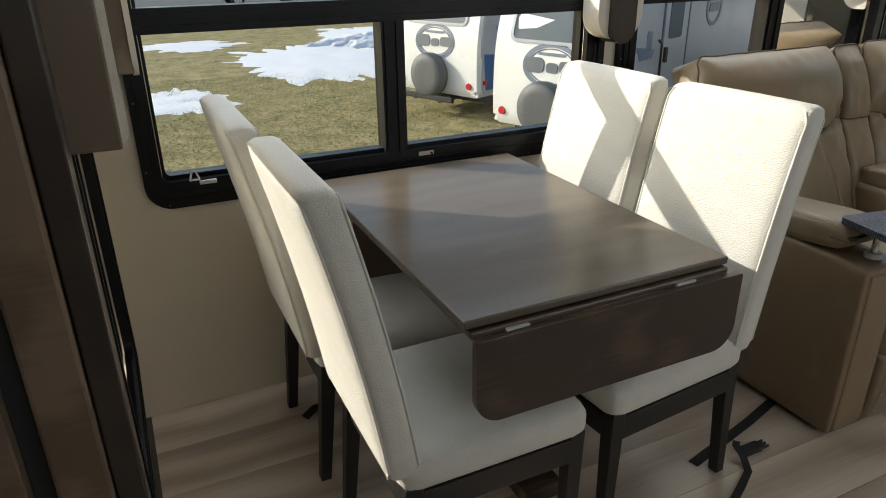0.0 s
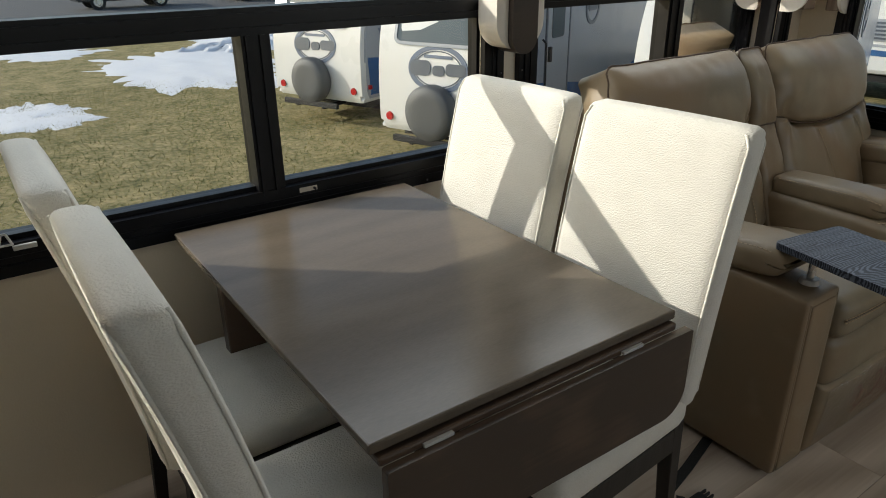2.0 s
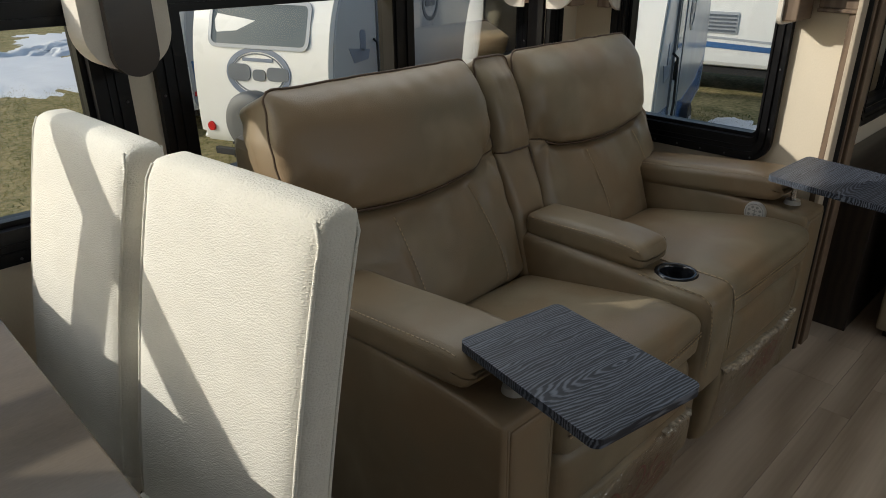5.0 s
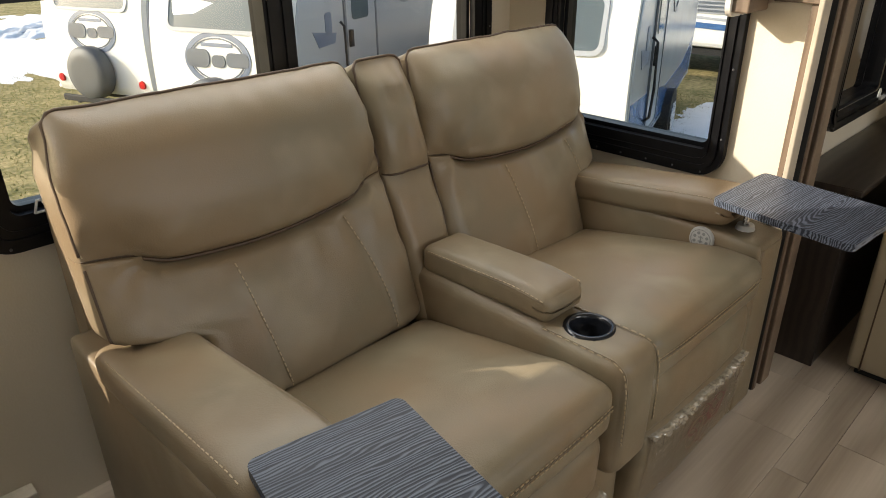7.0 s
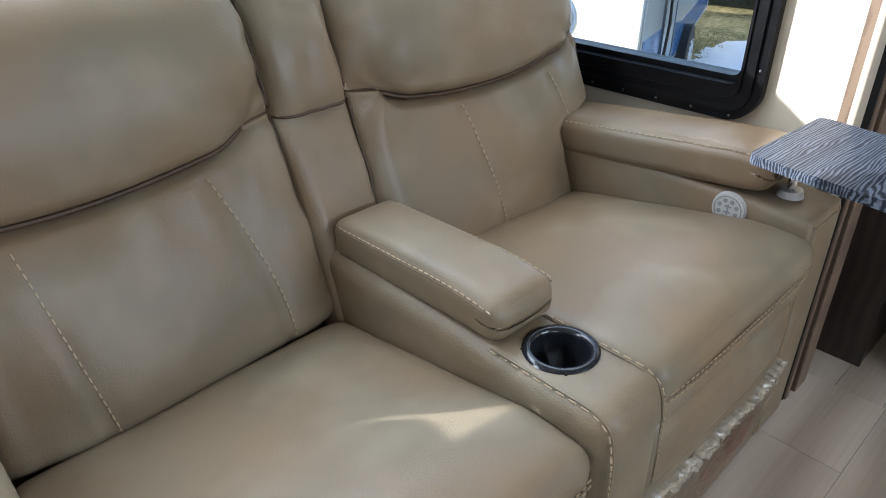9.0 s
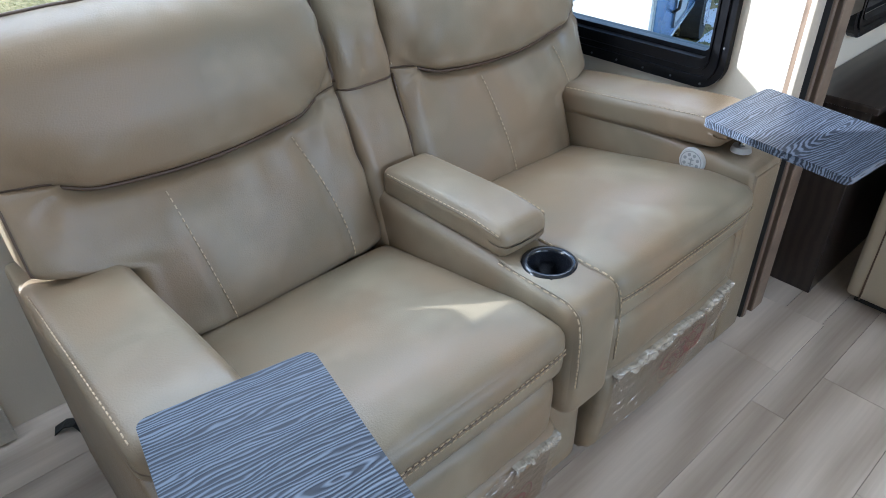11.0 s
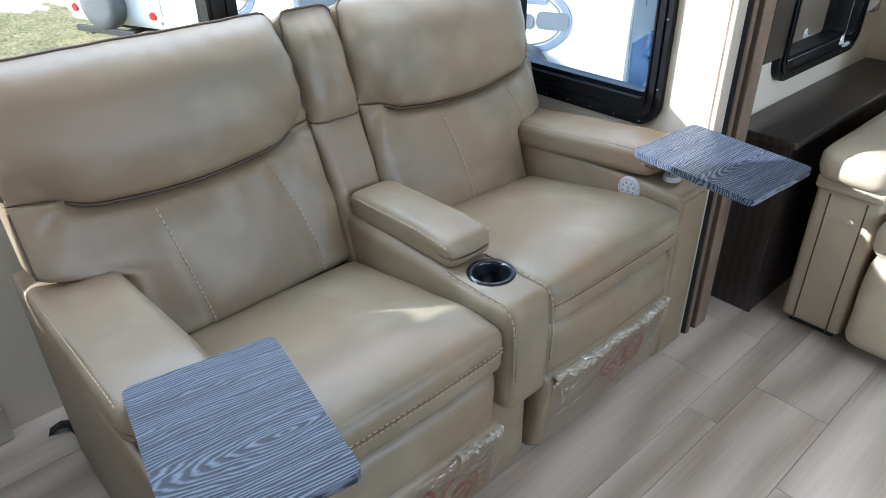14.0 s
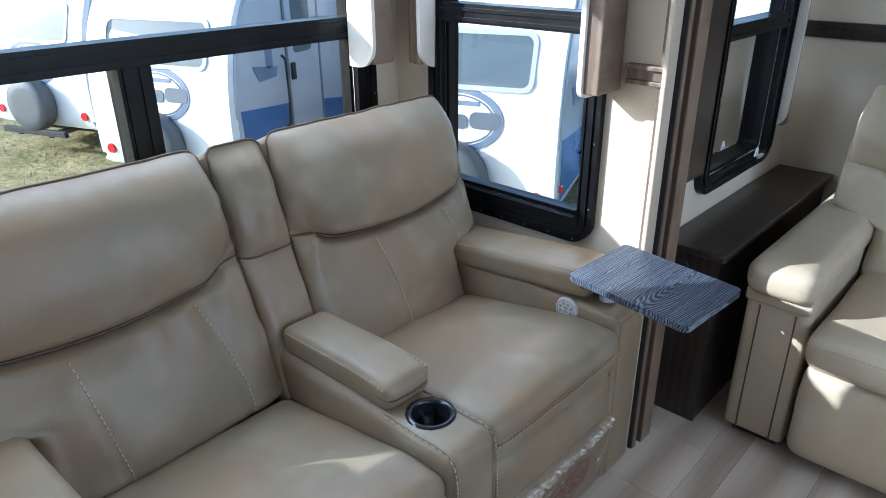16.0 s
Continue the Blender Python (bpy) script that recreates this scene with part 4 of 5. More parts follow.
            cur = [bm.verts.new((x + hw * math.cos(q) + dx, face(x, z) - y, z + hw * math.sin(q) * sg)) for dx, y, sg in ((0, 0.0052, 1), (-2 * hw * math.cos(q), 0.0052, -1))]
            if prev:
                bm.faces.new((prev[0], cur[0], cur[1], prev[1]))
            prev = cur
        part("print_swirl", bm, GOLD_PRINT if k % 4 == 3 else BURGUNDY, wrap, "printed swirl on the wrap")
    return seat


leather_seat(2.402, 2.976, 0.0, 0.78)
leather_seat(3.118, 3.668, 0.028, 0.05)

# console between the seats
def console_fn(p):
    p.z += 0.02 * max(0.0, p.y - 1.7) * (p.z > 0.5)
    return p


con_bm = pillow((3.047, 1.822, 0.418), (0.073, 0.326, 0.150), 0.034, (0.003, 0.008, 0.0), 26, fn=console_fn)
for axis, at in (((1, 0, 0), 3.055 - 0.042), ((1, 0, 0), 3.055 + 0.042), ((0, 1, 0), 1.636 - 0.042), ((0, 1, 0), 1.636 + 0.042)):
    bmesh.ops.bisect_plane(con_bm, geom=con_bm.verts[:] + con_bm.edges[:] + con_bm.faces[:], plane_co=Vector(axis) * at, plane_no=axis)
hole = [f for f in con_bm.faces if f.calc_center_median().z > 0.50 and abs(f.calc_center_median().x - 3.055) < 0.041 and abs(f.calc_center_median().y - 1.636) < 0.041]
bmesh.ops.delete(con_bm, geom=hole, context="FACES")
con = part("console", con_bm, LEATHER, sofa, smooth=True)
for sx in (2.983, 3.111):
    line = [(sx, 1.71 - 0.02 * k, 0.5635) for k in range(9)] + [(sx, 1.530, 0.5625), (sx, 1.515, 0.556), (sx, 1.503, 0.546), (sx, 1.497, 0.530), (sx, 1.492, 0.50), (sx, 1.490, 0.44), (sx, 1.490, 0.37)]
    stitch_line(line, con)
    part("seam", tube([(x + (0.005 if sx < 3 else -0.005), y, z) for x, y, z in line], 0.0016, 5), LEATHER, con, smooth=True)
part("console_base", pillow((3.047, 1.80, 0.145), (0.066, 0.245, 0.140), 0.02, (0.002, 0.006, 0), 10, wrinkle=0.003, wscale=10), LEATHER, sofa, smooth=True)


def arm_fn(p):
    k = max(0.0, 1.83 - p.y)
    p.z -= (0.9 * k * k if p.z > 0.60 else 0.25 * k * k) + 0.03 * (p.y - 1.9)
    return p


pad = part("console_armrest", pillow((3.056, 1.898, 0.601), (0.070, 0.198, 0.038), 0.024, (0.0, 0.006, 0.006), 22, fn=arm_fn), LEATHER, sofa, "padded armrest lid", smooth=True)
for sx in (2.988, 3.124):
    line = [arm_fn(Vector((sx, 1.712 + 0.36 * k / 14, 0.628))) for k in range(15)]
    stitch_line([p + Vector((0, 0, 0.001)) for p in line], pad)
    part("seam", tube([p + Vector((0, 0, -0.004)) for p in line], 0.0015, 5), LEATHER, pad, smooth=True)
# cup holder
bm = bmesh.new()
prof = [(0.0, 0.485), (0.038, 0.485), (0.041, 0.562), (0.043, 0.5695), (0.047, 0.572), (0.056, 0.570), (0.059, 0.556)]
rings = []
for r, z in prof:
    rings.append([bm.verts.new((3.055 + r * math.cos(2 * math.pi * k / 32), 1.636 + r * math.sin(2 * math.pi * k / 32), z)) for k in range(32)] if r else [bm.verts.new((3.055, 1.636, z))])
for k in range(32):
    bm.faces.new((rings[0][0], rings[1][k], rings[1][(k + 1) % 32]))
    for p, q in zip(rings[1:], rings[2:]):
        bm.faces.new((p[k], p[(k + 1) % 32], q[(k + 1) % 32], q[k]))
part("cup_holder", bm, CUP, sofa, "glossy black round cup holder", smooth=True)

# outer arms: a boxed body, its front panel, and a pad that rises gently to the front
for x0, x1, side in ((2.237, 2.402, -1), (3.668, 3.832, 1)):
    c = (x0 + x1) / 2

    def pad_fn(p):
        k = max(0.0, 1.70 - p.y)
        p.z += 0.10 * (1.905 - p.y) - (2.6 * k * k if p.z > 0.62 else -0.6 * k * k)
        return p
    arm = part("arm_box", pillow((c, 1.95, 0.300), ((x1 - x0) / 2, 0.420, 0.280), 0.014, (0.004, 0.003, 0.0), 16, fn=lambda p: Vector((p.x, p.y, p.z + 0.10 * (p.z > 0.4) * (max(0.0, min(p.y, 1.64) - 1.56))))), LEATHER, sofa, smooth=True)
    ps = part("arm_pad", pillow((c - side * 0.003, 1.915, 0.619), ((x1 - x0) / 2 + 0.006, 0.297, 0.043), 0.026, (0.003, 0.005, 0.007), 22, fn=pad_fn, wrinkle=0.002), LEATHER, sofa, smooth=True)
    edge_x = c - side * 0.003 - ((x1 - x0) / 2 - 0.001)
    line = [pad_fn(Vector((edge_x, 1.65 + 0.50 * k / 18, 0.6555))) for k in range(19)]
    stitch_line(line, ps)
    stitch_line([pad_fn(Vector((c - side * 0.003 + ((x1 - x0) / 2 - 0.012) * (k / 4 - 1), 1.628, 0.650))) for k in range(9)], ps)
    for fx in (x0 + 0.018, x1 - 0.018):
        part("front_seam", tube([(fx, 1.5305, 0.03 + 0.535 * k / 10) for k in range(11)], 0.0030, 5), LEATHER, arm, smooth=True)
    part("front_panel", pillow((c, 1.533, 0.295), ((x1 - x0) / 2 - 0.022, 0.008, 0.265), 0.006, (0, 0.006, 0), 8), LEATHER, arm, smooth=True)
    stitch_line([(x0 + 0.006 + (x1 - x0 - 0.012) * k / 8, 1.5335, 0.566) for k in range(9)], arm)
    for fy in (1.60, 2.28):
        part("foot", boxes((x0 + 0.03, x1 - 0.03, fy, fy + 0.06, 0.0, 0.03), bevel=0.003), RUBBER, sofa)
for mx in (2.45, 3.14):
    part("recliner_mechanism", boxes((mx, mx + 0.5, 1.66, 2.30, 0.02, 0.10), bevel=0.01), RUBBER, sofa)
# control dial on the inner face of the arm
bm = cyl(bmesh.new(), (3.668, 1.686, 0.556), 0.036, -0.009, "X", 28, 0.033)
dial = part("control_dial", bm, SILVER, sofa, "round silver control plate", smooth=False)
for k in range(8):
    by, bz = 1.686 + 0.019 * math.cos(k * math.pi / 4 + 0.39), 0.556 + 0.019 * math.sin(k * math.pi / 4 + 0.39)
    part("button", cyl(bmesh.new(), (3.6595, by, bz), 0.0045, -0.002, "X", 10), DIAL_GREY, dial, "small round grey button")
for dy, dz, hy, hz in ((0, 0, 0.0016, 0.011), (0, 0.006, 0.007, 0.0014), (0, -0.006, 0.007, 0.0014)):
    part("mark", boxes((3.6575, 3.6592, 1.686 + dy - hy, 1.686 + dy + hy, 0.556 + dz - hz, 0.556 + dz + hz)), DIAL_GREY, dial)
bm = ring(bmesh.new(), [(1.686 + 0.029 * math.cos(t), 0.556 + 0.029 * math.sin(t)) for t in [k * math.pi / 12 for k in range(24)]], [(1.686 + 0.0272 * math.cos(t), 0.556 + 0.0272 * math.sin(t)) for t in [k * math.pi / 12 for k in range(24)]], 3.6575, 3.6595, east)
part("dial_ring", bm, DIAL_GREY, dial)


def tray(cx, cy, z, w, d, turn, post, tilt, roll):
    """A swivelling grey laminate tray on a steel post."""
    t = part("tray", plate(bmesh.new(), rounded(-w / 2, w / 2, -d / 2, d / 2, 0.016, 5), -0.009, 0.009, lambda u, dd, v: (u, v, dd)), TRAY, None, "grey oak laminate swivel tray")
    t.parent = sofa
    t.matrix_basis = Matrix.Translation(-Vector(sofa.location)) @ pose(cx, cy, z, tilt, roll, turn)
    bm = cyl(bmesh.new(), (post[0], post[1], 0.600), 0.009, z - 0.612, "Z", 14)
    part("tray_post", bm, CHROME, sofa, "steel tray post")
    bm = cyl(bmesh.new(), (post[0], post[1], 0.586), 0.026, 0.014, "Z", 24, 0.022)
    part("post_collar", bm, SILVER, sofa, "silver collar under the tray")
    bm = cyl(bmesh.new(), (post[0], post[1], z - 0.024), 0.03, 0.011, "Z", 20)
    part("tray_bracket", bm, RUBBER, sofa)
    return t


tray(2.350, 1.467, 0.690, 0.248, 0.346, -10.0, (2.335, 1.585), 0, 0)
tray(3.692, 1.455, 0.704, 0.250, 0.350, -6.5, (3.745, 1.605), 1.2, -3.0)

# ---- pale sofa at the rear ----
rear = thing("rear_sofa", "pale beige leather recliner sofa against the rear wall", "sofa", (4.6, 0.5, 0))
for y0, y1 in ((1.175, 1.375), (-0.60, -0.40)):
    c = (y0 + y1) / 2
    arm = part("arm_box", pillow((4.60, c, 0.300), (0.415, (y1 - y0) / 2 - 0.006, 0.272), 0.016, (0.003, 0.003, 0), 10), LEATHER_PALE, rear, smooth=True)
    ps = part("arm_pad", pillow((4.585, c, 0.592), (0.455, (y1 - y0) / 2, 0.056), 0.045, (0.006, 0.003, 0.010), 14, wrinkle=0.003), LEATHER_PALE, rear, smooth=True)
    stitch_line([(4.128, y0 + 0.02 + (y1 - y0 - 0.04) * k / 6, 0.612 - 0.02 * abs(k - 3) / 3) for k in range(7)], ps)
    for fy in (y0 + 0.045, y1 - 0.05):
        part("front_seam", tube([(4.184, fy, 0.03 + 0.46 * k / 10) for k in range(11)], 0.003, 5), PIPING, arm, smooth=True)
    part("front_band", pillow((4.180, c, 0.525), (0.012, (y1 - y0) / 2 - 0.004, 0.022), 0.01, (0, 0, 0), 6), LEATHER_PALE, arm, smooth=True)
    for fx in (4.22, 4.85):
        part("foot", boxes((fx, fx + 0.08, y0 + 0.03, y1 - 0.03, -0.004, 0.03), bevel=0.003), RUBBER, rear)
for y0, y1 in ((0.395, 1.170), (-0.395, 0.385)):
    c, h = (y0 + y1) / 2, (y1 - y0) / 2
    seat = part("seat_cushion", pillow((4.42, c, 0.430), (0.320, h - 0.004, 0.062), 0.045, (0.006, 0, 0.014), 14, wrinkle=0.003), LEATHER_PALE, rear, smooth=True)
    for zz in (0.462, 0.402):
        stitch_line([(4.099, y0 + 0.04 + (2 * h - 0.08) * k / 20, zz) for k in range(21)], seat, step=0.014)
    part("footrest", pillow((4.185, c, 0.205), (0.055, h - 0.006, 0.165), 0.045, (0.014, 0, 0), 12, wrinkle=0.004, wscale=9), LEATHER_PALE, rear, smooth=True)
    part("base", boxes((4.25, 4.90, y0 + 0.02, y1 - 0.02, 0.03, 0.37)), RUBBER, rear)
# its two backs, each with a headrest over a tuck, wings resting on the arms
for c_, back in ((1.318, Back(0.0, 0.922, 0.150, 0.922, 0.12, 0.06, 2.7)), (0.388, Back(0.0, 0.920, 0.0, 0.780, 0.06, 0.12, 8.1))):
    place = pose(4.675 - 2.065, c_, 0, 0, 0, -90)

    def turned(bm):
        bmesh.ops.transform(bm, matrix=place, verts=bm.verts[:])
        return bm
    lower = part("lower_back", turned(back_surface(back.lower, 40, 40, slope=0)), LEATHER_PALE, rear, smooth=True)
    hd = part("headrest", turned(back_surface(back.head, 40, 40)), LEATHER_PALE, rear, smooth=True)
    rim = [back.head(0.0, k / 24) for k in range(1, 24)] + [back.head(k / 40, 1.0) for k in range(41)] + [back.head(1.0, 1 - k / 24) for k in range(1, 24)]
    part("seam", turned(tube(rim, 0.004, 6)), LEATHER_PALE, hd, "raised welt seam", smooth=True)
    part("seam", turned(tube([back.lower(0.0, k / 40) for k in range(40)], 0.004, 6)), LEATHER_PALE, lower, "raised welt seam", smooth=True)
    stitch_line([place @ (p + Vector((0.006, -0.004, 0))) for p in [back.lower(0.0, k / 40) for k in range(40)] + [back.head(0.0, k / 24) for k in range(1, 24)]], lower)

# ---- straps on the floor ----
pts = [(1.62, 1.40, 0.006), (1.70, 1.425, 0.006), (1.78, 1.462, 0.006), (1.86, 1.502, 0.008), (1.92, 1.535, 0.001), (1.935, 1.575, 0.03), (1.93, 1.60, 0.05), (1.95, 1.615, 0.045)]


def ribbon(points, w, h):
    bm = bmesh.new()
    pts = [Vector(p) for p in points]
    rows = []
    for i, p in enumerate(pts):
        d = (pts[min(i + 1, len(pts) - 1)] - pts[max(i - 1, 0)])
        a = Vector((-d.y, d.x, 0)).normalized() * w / 2
        rows.append([bm.verts.new(p + a), bm.verts.new(p - a), bm.verts.new(p - a + Vector((0, 0, h))), bm.verts.new(p + a + Vector((0, 0, h)))])
    for r0, r1 in zip(rows, rows[1:]):
        for k in range(4):
            bm.faces.new((r0[k], r0[(k + 1) % 4], r1[(k + 1) % 4], r1[k]))
    bm.faces.new(rows[0])
    bm.faces.new(rows[-1][::-1])
    return bm


strap = thing("strap", "black webbing strap with a plastic buckle lying on the floor", "strap", (1.9, 1.55, 0))
part("webbing", ribbon([(p[0], p[1], max(0.001, p[2] - 0.005)) for p in pts], 0.022, 0.003), STRAP, strap)
bm = boxes((1.955, 2.03, 1.578, 1.612, 0.001, 0.023), bevel=0.006)
bk = part("buckle", bm, RUBBER, strap, "black plastic side-release buckle")
for by in (1.580, 1.592, 1.604):
    part("prong", boxes((2.03, 2.056, by, by + 0.006, 0.007, 0.017), bevel=0.002), RUBBER, bk)
tl = thing("strap", "black webbing strap running under the recliner sofa", "strap", (2.05, 1.72, 0))
part("webbing", ribbon([(1.80, 1.63, 0.001), (1.95, 1.665, 0.001), (2.10, 1.70, 0.001), (2.26, 1.745, 0.001)], 0.03, 0.003), STRAP, tl)
tl = thing("strap", "black webbing loop on the floor behind the sofa arm", "strap", (2.2, 2.3, 0))
part("webbing", ribbon([(2.195, 2.510, 0.001), (2.222, 2.500, 0.018), (2.246, 2.475, 0.026), (2.258, 2.440, 0.016), (2.262, 2.405, 0.001)], 0.03, 0.004), STRAP, tl)
tl = thing("strap", "short black strap end under the dining chair", "strap", (0.8, 2.2, 0))
part("webbing", ribbon([(0.82, 2.36, 0.001), (0.86, 2.38, 0.014), (0.92, 2.40, 0.001)], 0.03, 0.004), STRAP, tl)

# ---- outside: ground, snow, trailers ----
GROUND = -1.08
GRASS = material("winter_grass", (0.50, 0.395, 0.20), (0.105, 0.11, 0.038), scale=2.6, rough=0.95, bump=1.0, bump_scale=13, fine=0.55, spec=0.1)
SNOW = material("snow", (0.86, 0.86, 0.86), (0.78, 0.78, 0.79), scale=3, rough=0.75, bump=0.6, bump_scale=14, fine=0.5)
GELCOAT = material("white_gelcoat", (0.80, 0.80, 0.78), (0.76, 0.76, 0.74), scale=1.5, rough=0.28, rough_var=0.06)
GREY_PANEL = material("silver_panel", (0.42, 0.44, 0.47), (0.38, 0.40, 0.43), scale=2, rough=0.25, rough_var=0.05)
BLUE_PANEL = material("blue_panel", (0.06, 0.15, 0.34), (0.05, 0.12, 0.28), scale=2, rough=0.25, rough_var=0.05)
DARK_GLASS = material("tinted_glass", (0.10, 0.13, 0.14), (0.08, 0.10, 0.11), scale=2, rough=0.12, rough_var=0.04)
TYRE_COVER = material("grey_vinyl_cover", (0.10, 0.105, 0.11), (0.08, 0.085, 0.09), scale=6, rough=0.55, bump=0.2, bump_scale=40)
LOGO_GREY = material("logo_grey", (0.12, 0.14, 0.17), scale=5, rough=0.4)
LOGO_BLUE = material("logo_blue", (0.16, 0.20, 0.28), scale=5, rough=0.4)
RED_LENS = material("red_lens", (0.55, 0.02, 0.02), scale=30, rough=0.2)
CAR_PAINT = material("dark_car_paint", (0.03, 0.035, 0.045), (0.02, 0.025, 0.03), scale=3, rough=0.2)
ASPHALT = material("asphalt", (0.11, 0.11, 0.11), (0.07, 0.07, 0.07), scale=2, rough=0.9, bump=0.3, bump_scale=30)
TYRE = material("tyre_rubber", (0.02, 0.02, 0.02), scale=10, rough=0.8, bump=0.3, bump_scale=40)

solid("ground", boxes((-400, 400, 2.2, 600, GROUND - 0.3, GROUND), (-400, 400, -300, 2.2, GROUND - 0.3, GROUND - 0.002)), GRASS, "patchy brown and green winter grass", "ground", "structure")
solid("road", boxes((-60, 60, 35, 60, GROUND + 0.01, GROUND + 0.03)), ASPHALT, "grey asphalt lot beyond the grass", "road", "structure")


def blob(cx, cy, rx, ry, h, seed, rough=0.35, n=96, m=14):
    """A low sheet of snow with a ragged edge, thin at the rim."""
    bm = bmesh.new()
    off = Vector((seed * 7.3, seed * 3.1, 0))
    mid = bm.verts.new((cx, cy, GROUND + h))
    rows = []
    for j in range(1, m + 1):
        row = []
        for i in range(n):
            a = 2 * math.pi * i / n
            e = 1 + rough * (noise.noise(Vector((math.cos(a) * 1.6, math.sin(a) * 1.6, 0)) + off) + 0.6 * noise.noise(Vector((math.cos(a) * 5, math.sin(a) * 5, 1)) + off) + 0.45 * noise.noise(Vector((math.cos(a) * 17, math.sin(a) * 17, 2)) + off))
            k = j / m * e
            x, y = cx + rx * k * math.cos(a), cy + ry * k * math.sin(a)
            z = GROUND - 0.012 + h * max(0.0, 1 - (j / m) ** 3) + 0.03 * noise.noise(Vector((x * 1.7, y * 1.7, seed))) * (j < m) + 0.05 * h * noise.noise(Vector((x * 6, y * 6, seed)))
            row.append(bm.verts.new((x, y, z)))
        rows.append(row)
    for i in range(n):
        bm.faces.new((mid, rows[0][i], rows[0][(i + 1) % n]))
        for r0, r1 in zip(rows, rows[1:]):
            bm.faces.new((r0[i], r0[(i + 1) % n], r1[(i + 1) % n], r1[i]))
    return bm


for cx, cy, rx, ry, h, s, lab in ((5.2, 17.6, 2.3, 3.7, 0.05, 1, "wide sheet of old snow on the grass"), (1.55, 13.9, 0.95, 1.35, 0.04, 2, "small patch of old snow on the grass"), (2.6, 22.3, 1.6, 1.3, 0.04, 3, "thin strip of old snow on the grass"),
                                  (8.4, 22.5, 2.2, 2.6, 0.05, 4, "sheet of old snow by the lot"), (5.0, 34.0, 3.0, 1.2, 0.04, 5, "strip of snow along the lot"), (10.6, 4.7, 1.2, 0.7, 0.05, 6, "patch of snow beside the trailer")):
    solid("snow_patch", blob(cx, cy, rx, ry, h, s), SNOW, lab, "snow", "stuff", smooth=True)
bm = blob(7.9, 20.6, 2.3, 1.3, 0.22, 8, 0.5, 120, 26)
for v in bm.verts:
    v.co.z += (0.07 * noise.noise(v.co * 2.6) + 0.07 * noise.noise(v.co * 6.5)) * (v.co.z > GROUND + 0.05)
solid("snow_bank", bm, SNOW, "rough ploughed bank of old snow", "snow", "stuff", smooth=True)

# grass blades near the coach
rnd = random.Random(4)
verts, faces = [], []
for k in range(90000):
    x, y = rnd.uniform(-1.5, 12), 3.2 + 13 * rnd.random() ** 1.4
    a, h, w, b = rnd.random() * 6.28, 0.012 + 0.03 * rnd.random(), 0.004 + 0.007 * rnd.random(), rnd.uniform(-0.06, 0.06)
    i = len(verts)
    verts += [(x - w * math.cos(a), y - w * math.sin(a), GROUND - 0.01), (x + w * math.cos(a), y + w * math.sin(a), GROUND - 0.01), (x + b, y + b * math.sin(a * 3), GROUND + h)]
    faces.append((i, i + 1, i + 2))
me = bpy.data.meshes.new("grass")
me.from_pydata(verts, [], faces)
BLADE = material("grass_blades", (0.47, 0.38, 0.18), (0.15, 0.18, 0.055), scale=0.9, rough=0.9, fine=0.5, bump_scale=5, spec=0.1)
me.materials.append(BLADE)
tagged(new("grass", me), "short dry winter grass", "grass", kind="stuff")


def ellipse(cx, cz, rx, rz, n=40):
    return [(cx + rx * math.cos(2 * math.pi * k / n), cz + rz * math.sin(2 * math.pi * k / n)) for k in range(n)]


